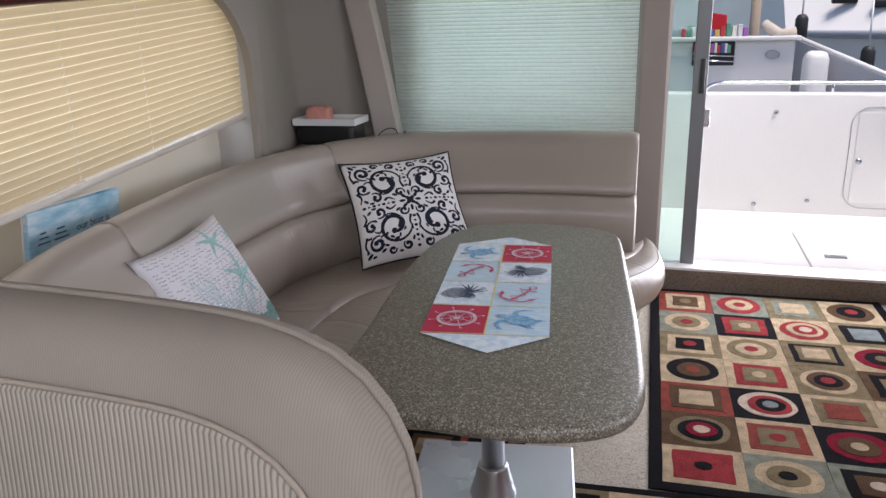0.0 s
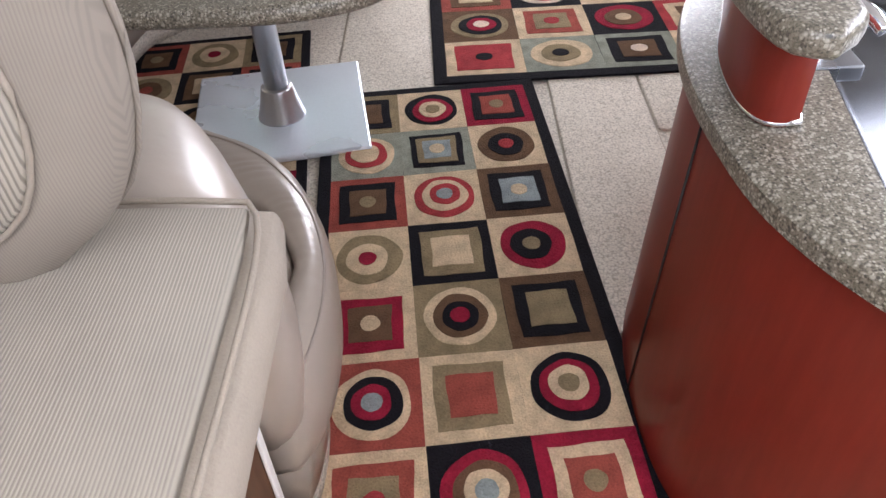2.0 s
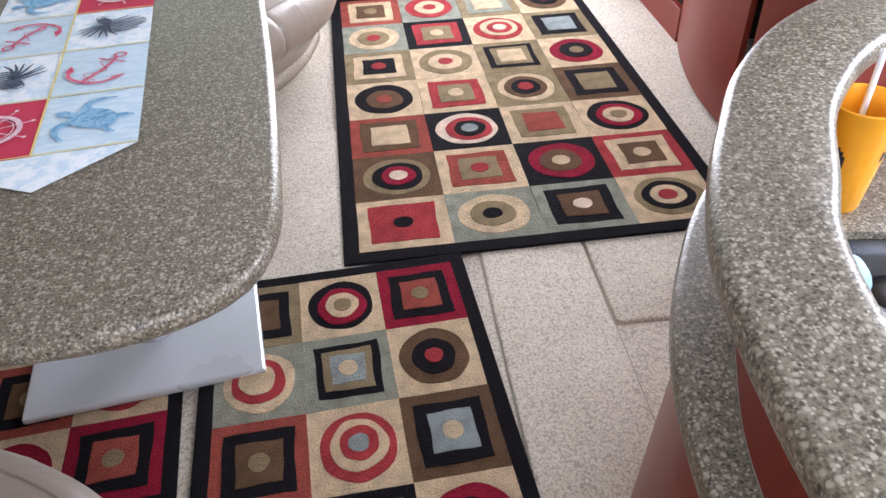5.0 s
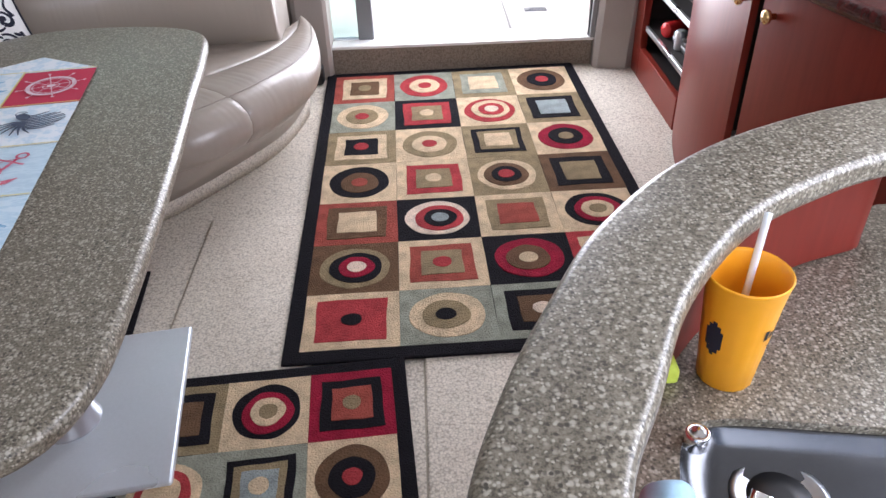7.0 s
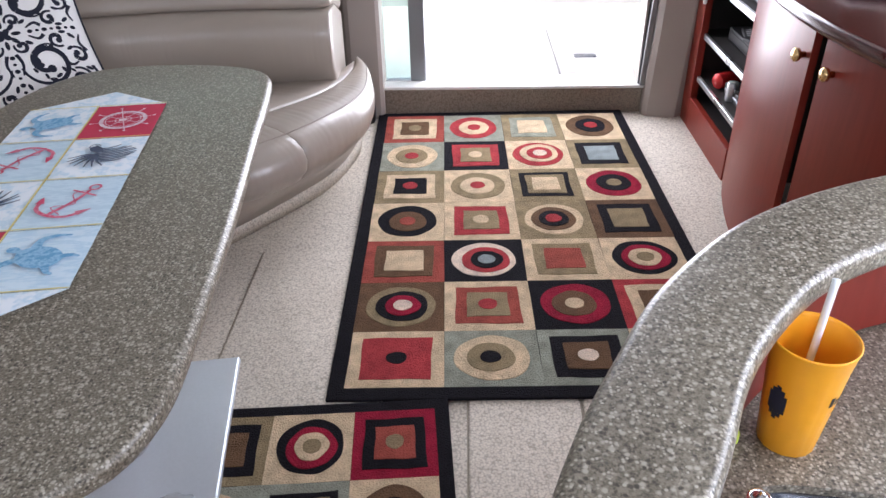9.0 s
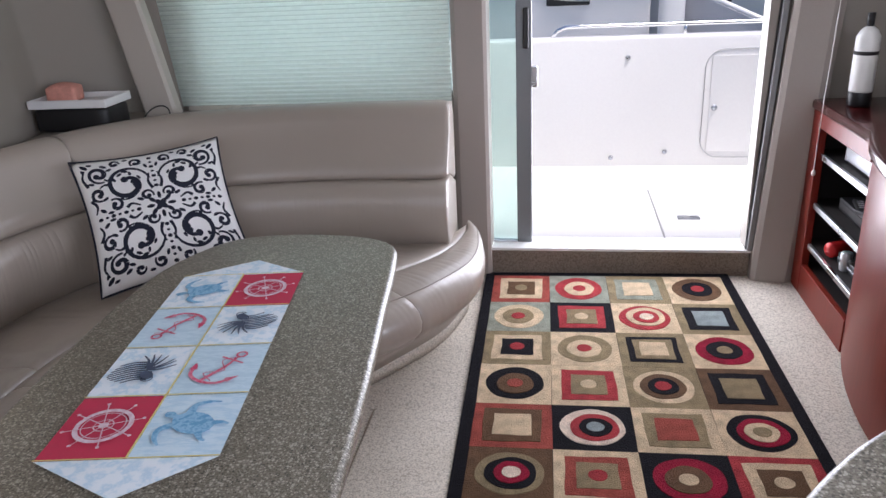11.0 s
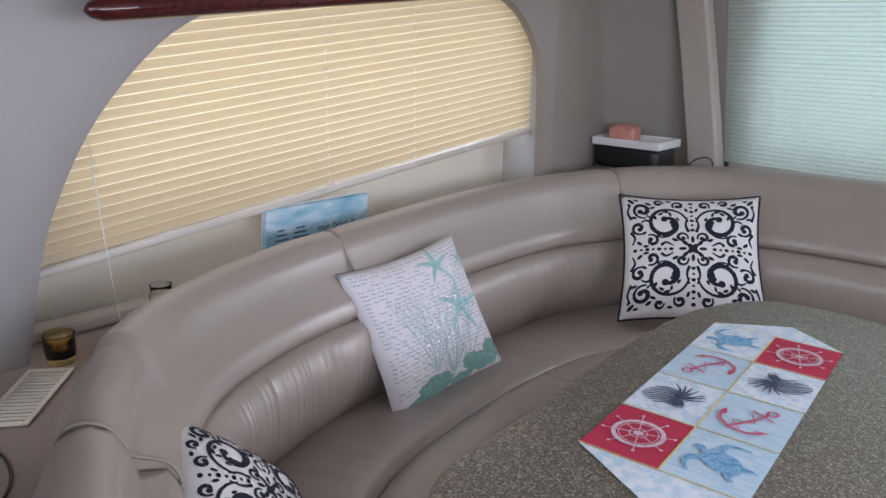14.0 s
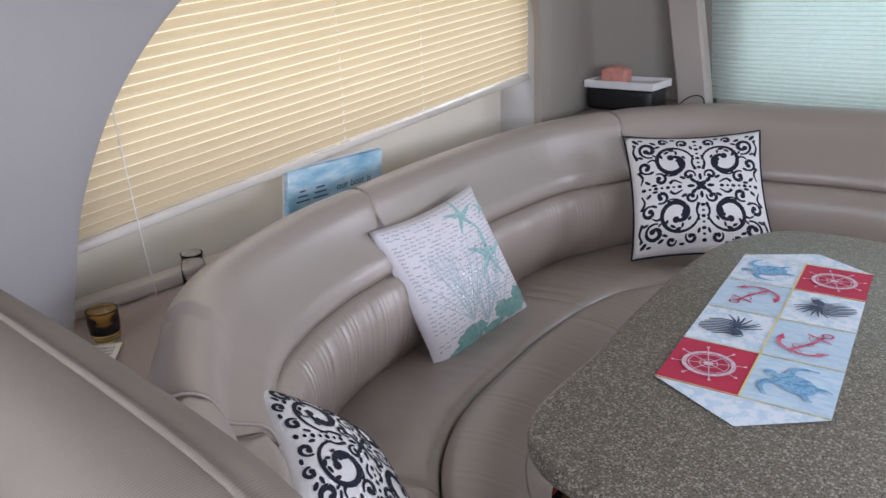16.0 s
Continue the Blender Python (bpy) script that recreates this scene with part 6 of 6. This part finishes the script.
def cup_body():
    own = bmesh.new()
    n = 48
    rings = []
    for r, z, fl in ((0.029, 0.0, 0), (0.031, 0.002, 0.6), (0.036, 0.06, 0.8), (0.041, 0.118, 0.5), (0.042, 0.128, 0), (0.0445, 0.146, 0), (0.0455, 0.149, 0), (0.044, 0.1505, 0), (0.042, 0.147, 0), (0.039, 0.12, 0), (0.030, 0.008, 0), (0.001, 0.006, 0)):
        rings.append([own.verts.new(((r + 0.0006 * fl * math.cos(16 * 2 * math.pi * i / n)) * math.cos(2 * math.pi * i / n), (r + 0.0006 * fl * math.cos(16 * 2 * math.pi * i / n)) * math.sin(2 * math.pi * i / n), z)) for i in range(n)])
    for a, b in zip(rings, rings[1:]):
        for i in range(n):
            own.faces.new((a[i], a[(i + 1) % n], b[(i + 1) % n], b[i]))
    own.faces.new(rings[0][::-1])
    return own


part("body", cup_body(), M_CUP, cup)
straw = [(0.004, 0.012, 0.012), (0.012, 0.02, 0.10), (0.018, 0.028, 0.17), (0.0215, 0.033, 0.20)]
part("straw", tube(spline(straw, 18), 0.0042, 10), surface("clear_white_straw", (0.75, 0.8, 0.85), 0.25, vary=0.03), cup, "pale translucent straw")
pr = bmesh.new()
for a0, a1, z0, z1 in ((207, 215, 0.0945, 0.099), (200, 222, 0.088, 0.0945), (195, 227, 0.0625, 0.088), (200, 222, 0.056, 0.0625), (207, 215, 0.0515, 0.056)):
    L = []
    for k in range(7):
        a = radians(a0 + (a1 - a0) * k / 6)
        L.append([pr.verts.new(((0.0325 + 0.075 * z) * math.cos(a), (0.0325 + 0.075 * z) * math.sin(a), z)) for z in (z0, z1)])
    for a, b in zip(L, L[1:]):
        pr.faces.new((a[0], b[0], b[1], a[1]))
part("badge", pr, M_NAVY, cup, "dark printed badge")
pr = bmesh.new()
for a0, a1, z0, z1 in ((292, 300, 0.082, 0.096), (302, 308, 0.084, 0.092), (310, 316, 0.084, 0.092), (318, 322, 0.082, 0.097), (324, 330, 0.08, 0.09), (306, 326, 0.068, 0.071)):
    L = []
    for k in range(3):
        a = radians(a0 + (a1 - a0) * k / 2)
        L.append([pr.verts.new(((0.0327 + 0.075 * z) * math.cos(a), (0.0327 + 0.075 * z) * math.sin(a), z)) for z in (z0, z1)])
    for a, b in zip(L, L[1:]):
        pr.faces.new((a[0], b[0], b[1], a[1]))
part("print_bars", pr, M_BLACK, cup, "small dark printed strokes")
cloth = tagged(link("dish_cloth", cushion(1.264, 1.312, 1.825, 1.87, ZL + 0.005, ZL + 0.099, 0.014), surface("light_blue_cloth", (0.4, 0.62, 0.78), 0.9, vary=0.1, scale=40)), "folded light blue cloth standing beside the tap", "cloth")
sponge = tagged(link("scrub_sponge", cushion(1.335, 1.375, 2.07, 2.115, ZL + 0.0005, ZL + 0.022, 0.006), surface("lime_sponge", (0.5, 0.62, 0.08), 0.9, vary=0.2, scale=60)), "small lime green sponge under the bar top", "sponge")
paper = tagged(link("soap_packet", cushion(1.30, 1.35, 1.36, 1.47, ZL - 0.0465, ZL - 0.03, 0.005), surface("lime_sponge_b", (0.55, 0.66, 0.1), 0.8, vary=0.2, scale=60)), "lime green packet in the sink bowl", "packet")

# ---- media shelves and cabinet top ----
def device(name, x0, x1, y0, y1, z0, h, label, cat, face=None, face_h=0.6):
    ob = thing(name, label, cat)
    part("case", box(x0, x1, y0, y1, z0, z0 + h, 0.004), M_BLACK, ob, smooth=False)
    if face:
        part("front_panel", box(x0 - 0.003, x0 - 0.0002, y0 + 0.01, y1 - 0.01, z0 + h * (1 - face_h) / 2, z0 + h * (1 + face_h) / 2, 0.001), face, ob, smooth=False)
    return ob


M_SILVER = surface("silver_plastic", (0.62, 0.63, 0.65), 0.3, 0.5, vary=0.04)
device("stereo_receiver", 2.10, 2.45, 4.08, 4.44, 0.612, 0.085, "silver-faced stereo receiver on the media shelf", "receiver", M_SILVER, 0.8)
device("disc_player", 2.12, 2.45, 4.10, 4.48, 0.402, 0.05, "black disc player on the media shelf", "player", M_SHADOWBOX)
device("cable_box", 2.10, 2.42, 4.06, 4.36, 0.222, 0.045, "black cable box on the lower shelf", "receiver", M_SILVER, 0.2)
for z, y, turn in ((0.456, 4.2, 20), (0.456, 4.32, -12), (0.27, 4.16, 30)):
    rc = thing("remote_control", "black remote control lying on a device", "remote control", "remote controls", pose(2.14, y, z, 0, 0, turn))
    part("case", box(-0.02, 0.02, -0.075, 0.075, 0, 0.018, 0.006), M_BLACK, rc, smooth=False)
    for i in range(4):
        part("button", box(-0.012, 0.012, -0.05 + 0.025 * i, -0.038 + 0.025 * i, 0.0185, 0.0205, 0.001), M_SILVER, rc, smooth=False)
roll = tagged(link("red_can", lathe([(0.028, 0), (0.031, 0.004), (0.031, 0.11), (0.026, 0.118), (0.0001, 0.119)], 24, m=pose(2.08, 4.40, 0.254, 0, 90, 25)), surface("red_lacquer", (0.5, 0.02, 0.02), 0.2, 0.2)), "red can lying on the lower shelf", "can")
tin = tagged(link("small_tin", lathe([(0.02, 0), (0.022, 0.003), (0.022, 0.07), (0.018, 0.075), (0.0001, 0.076)], 20, m=pose(2.10, 4.27, 0.2225)), M_SILVER), "small silver tin standing on the lower shelf", "tin")


def bottle(x, y, h, r, label):
    ob = thing("pump_bottle", label, "bottle", "bottles on the cabinet", pose(x, y, ZK))
    part("base_band", lathe([(r * 0.95, 0), (r, 0.004), (r, 0.05), (r * 0.98, 0.052)], 24), M_BLACK, ob, "black lower band")
    part("body", lathe([(r * 0.98, 0.0525), (r, 0.06), (r, h * 0.75), (r * 0.7, h * 0.82), (r * 0.3, h * 0.86)], 24), M_WHITE, ob)
    part("neck_band", lathe([(r * 1.01, h * 0.56), (r * 1.015, h * 0.58), (r * 1.01, h * 0.60)], 24), M_BLACK, ob)
    part("cap", lathe([(r * 0.3, h * 0.86), (r * 0.32, h), (0.0001, h)], 16), M_BLACK, ob)
    return ob


bottle(2.14, 4.50, 0.34, 0.042, "white bottle with black bands on the cabinet")
bottle(2.20, 4.28, 0.30, 0.036, "slim white bottle with black bands on the cabinet")
prn = thing("printer", "black and white desktop printer on the cabinet", "printer")
part("body", box(2.16, 2.48, 3.72, 4.12, ZK + 0.002, ZK + 0.11, 0.012), M_BLACK, prn, smooth=False)
part("lid", box(2.15, 2.48, 3.71, 4.13, ZK + 0.112, ZK + 0.14, 0.01), M_WHITE, prn, "white scanner lid", False)
part("tray", box(2.09, 2.16, 3.80, 4.04, ZK + 0.012, ZK + 0.02, 0.003), M_BLACK, prn, smooth=False)
pen = tagged(link("pen", tube([(2.06, 3.66, ZK + 0.006), (2.10, 3.53, ZK + 0.006)], 0.005, 8), M_BLACK), "black pen lying on the cabinet top", "pen")
pull = tagged(link("pull_cord", tube(spline([(2.06, 4.56, 1.9), (2.035, 4.53, 1.2), (2.015, 4.50, 0.82), (2.012, 4.50, 0.55)], 30), 0.0018, 5), M_WHITE), "thin white blind cord with a small bead", "cord")
part("bead", lathe([(0.0001, -0.012), (0.007, -0.008), (0.008, 0.006), (0.003, 0.014), (0.0001, 0.015)], 12, m=pose(2.012, 4.50, 0.545)), M_WHITE, pull)

# ---- outside: the boat moored astern, its fenders and the far shore ----
M_GREYHULL = surface("grey_gelcoat", (0.42, 0.43, 0.46), 0.4, vary=0.05)
M_FENDER = surface("black_rubber_fender", (0.02, 0.02, 0.022), 0.6)
boat = thing("moored_boat", "white motor boat moored astern with a cluttered cockpit", "boat")
hull = loft([[(x, y, z) for y, z in ((7.6, -1.0), (7.55, 0.2), (7.5, 0.66), (7.75, 0.66), (8.1, -1.0))] for x in (-3.0, 0.0, 1.6, 2.6)])
part("hull", hull, M_WHITE, boat, smooth=False)
part("cockpit_wall", box(-2.0, 1.74, 8.1, 8.2, 0.2, 1.195, 0.02), M_WHITE, boat, smooth=False)
part("coaming", box(-2.1, 1.78, 8.03, 8.26, 1.197, 1.235, 0.012), M_WHITE, boat, smooth=False)
# black slab on the wall stands in for shade inside the open locker
part("locker_opening", box(0.885, 1.245, 8.085, 8.101, 0.985, 1.195, 0.01), M_BLACK, boat, "black slab painting the shade in an open locker", False)
for z in (1.03, 1.075):
    part("locker_rail", tube([(0.89, 8.05, z + 0.02), (1.06, 8.045, z), (1.24, 8.05, z - 0.01)], 0.006, 8), M_CHROME, boat, "thin steel rail across the locker")
part("oval_vent", lathe([(0.06, 0), (0.06, 0.01), (0.045, 0.014), (0.0001, 0.008)], 20, m=pose(1.56, 8.098, 1.075, 90, 0, 0) @ Matrix.Diagonal((1, 0.62, 1, 1))), M_STEEL, boat)
part("bolster", cushion(1.79, 1.99, 7.85, 8.05, 0.5, 1.11, 0.07, crown=0), M_WHITE, boat)
gun = loft([[(1.76, 8.35, 0.5), (1.76, 8.35, 1.20), (1.82, 8.37, 1.20), (1.82, 8.37, 0.5)], [(2.75, 7.15, 0.3), (2.75, 7.15, 0.72), (2.81, 7.17, 0.72), (2.81, 7.17, 0.3)]])
part("gunwale", gun, M_GREYHULL, boat, smooth=False)
part("gunwale_cap", tube([(1.79, 8.36, 1.21), (2.78, 7.16, 0.73)], 0.022, 10), M_WHITE, boat)
rnd = random.Random(9)
SPINES = [(0.5, 0.04, 0.05), (0.05, 0.12, 0.4), (0.6, 0.6, 0.62), (0.1, 0.3, 0.2), (0.6, 0.4, 0.1), (0.35, 0.12, 0.4), (0.7, 0.68, 0.6)]
for i in range(11):
    x, h = 0.91 + 0.0285 * i, rnd.uniform(0.065, 0.09)
    g = link("deck_gear", box(x - 0.011, x + 0.011, 8.03, 8.083, 1.098, 1.098 + h, 0.003), surface("gear_paint_%d" % i, SPINES[i % 7], 0.6), smooth=False)
    tagged(g, "bright gear standing in a row in the boat's locker", "gear", "stowed gear")
for i in range(12):
    x, h = 0.80 + 0.048 * i, rnd.uniform(0.05, 0.12)
    g = link("deck_gear", box(x - 0.02, x + 0.02, 8.14, 8.24, 1.2355, 1.2355 + h, 0.006), surface("cargo_paint_%d" % i, SPINES[(i * 3) % 7], 0.6), smooth=False)
    tagged(g, "bright gear piled on the moored boat", "gear", "stowed gear")
sail = tagged(link("red_flag", loft([[(0.93, 8.27, 1.236), (0.93, 8.27, 1.46), (0.94, 8.28, 1.46), (0.94, 8.28, 1.236)], [(1.16, 8.28, 1.30), (1.16, 8.28, 1.42), (1.17, 8.29, 1.42), (1.17, 8.29, 1.30)]]), surface("red_cloth", (0.6, 0.02, 0.03), 0.8), smooth=False), "small red flag on the moored boat", "flag")
pole = tagged(link("wood_post", tube([(1.44, 8.5, -1.0), (1.42, 8.5, 3.0)], 0.045, 12), surface("weathered_wood", (0.45, 0.36, 0.27), 0.8, vary=0.2)), "weathered wooden dock post", "post")
canvas_roll = tagged(link("canvas_roll", tube([(1.49, 8.3, 1.33), (1.62, 8.2, 1.24), (1.74, 8.16, 1.26)], 0.05, 12), surface("tan_canvas", (0.62, 0.55, 0.45), 0.85, vary=0.15)), "rolled tan canvas on the boat's coaming", "canvas")
cruiser = thing("white_cruiser", "large white cruiser hull moored beyond", "boat")
part("hull", loft([[(1.75, 10.5, -1.0), (1.85, 9.6, 1.2), (1.8, 10.2, 2.0), (1.7, 11.5, 2.2), (1.6, 12.5, -1.0)], [(8.5, 6.9, -1.0), (8.0, 6.6, 1.1), (8.0, 6.9, 1.7), (8.4, 8.5, 1.8), (8.6, 10, -1.0)]]), M_WHITE, cruiser, smooth=False)
part("rub_rail", tube([(1.84, 9.56, 1.22), (7.98, 6.55, 1.12)], 0.04, 8), M_GREYHULL, cruiser)
for x, y, z in ((2.35, 9.1, 1.55), (2.7, 8.95, 1.5)):
    part("port_light", box(x - 0.12, x + 0.12, y + 0.38, y + 0.46, z - 0.04, z + 0.04, 0.02), M_BLACK, cruiser, smooth=False)
for x, y, z in ((1.87, 8.8, 1.38), (2.36, 8.3, 1.10)):
    fd = thing("fender", "black rubber fender hanging between the boats", "fender", "fenders", pose(x, y, z - 0.25))
    part("bulb", lathe([(0.0001, 0), (0.04, 0.012), (0.058, 0.04), (0.058, 0.24), (0.04, 0.275), (0.015, 0.285), (0.0001, 0.286)], 18), M_FENDER, fd)
    part("rope", tube([(0, 0, 0.28), (0, 0.05, 0.7)], 0.008, 6), M_WHITE, fd)
dock = tagged(link("dock", box(-40, 40, 16, 18, -1.2, -0.35, 0.03), surface("dock_timber", (0.4, 0.36, 0.3), 0.8, vary=0.2)), "far timber dock across the harbour", "dock")
# distant haze is put into the backdrop's pale grey-green colour
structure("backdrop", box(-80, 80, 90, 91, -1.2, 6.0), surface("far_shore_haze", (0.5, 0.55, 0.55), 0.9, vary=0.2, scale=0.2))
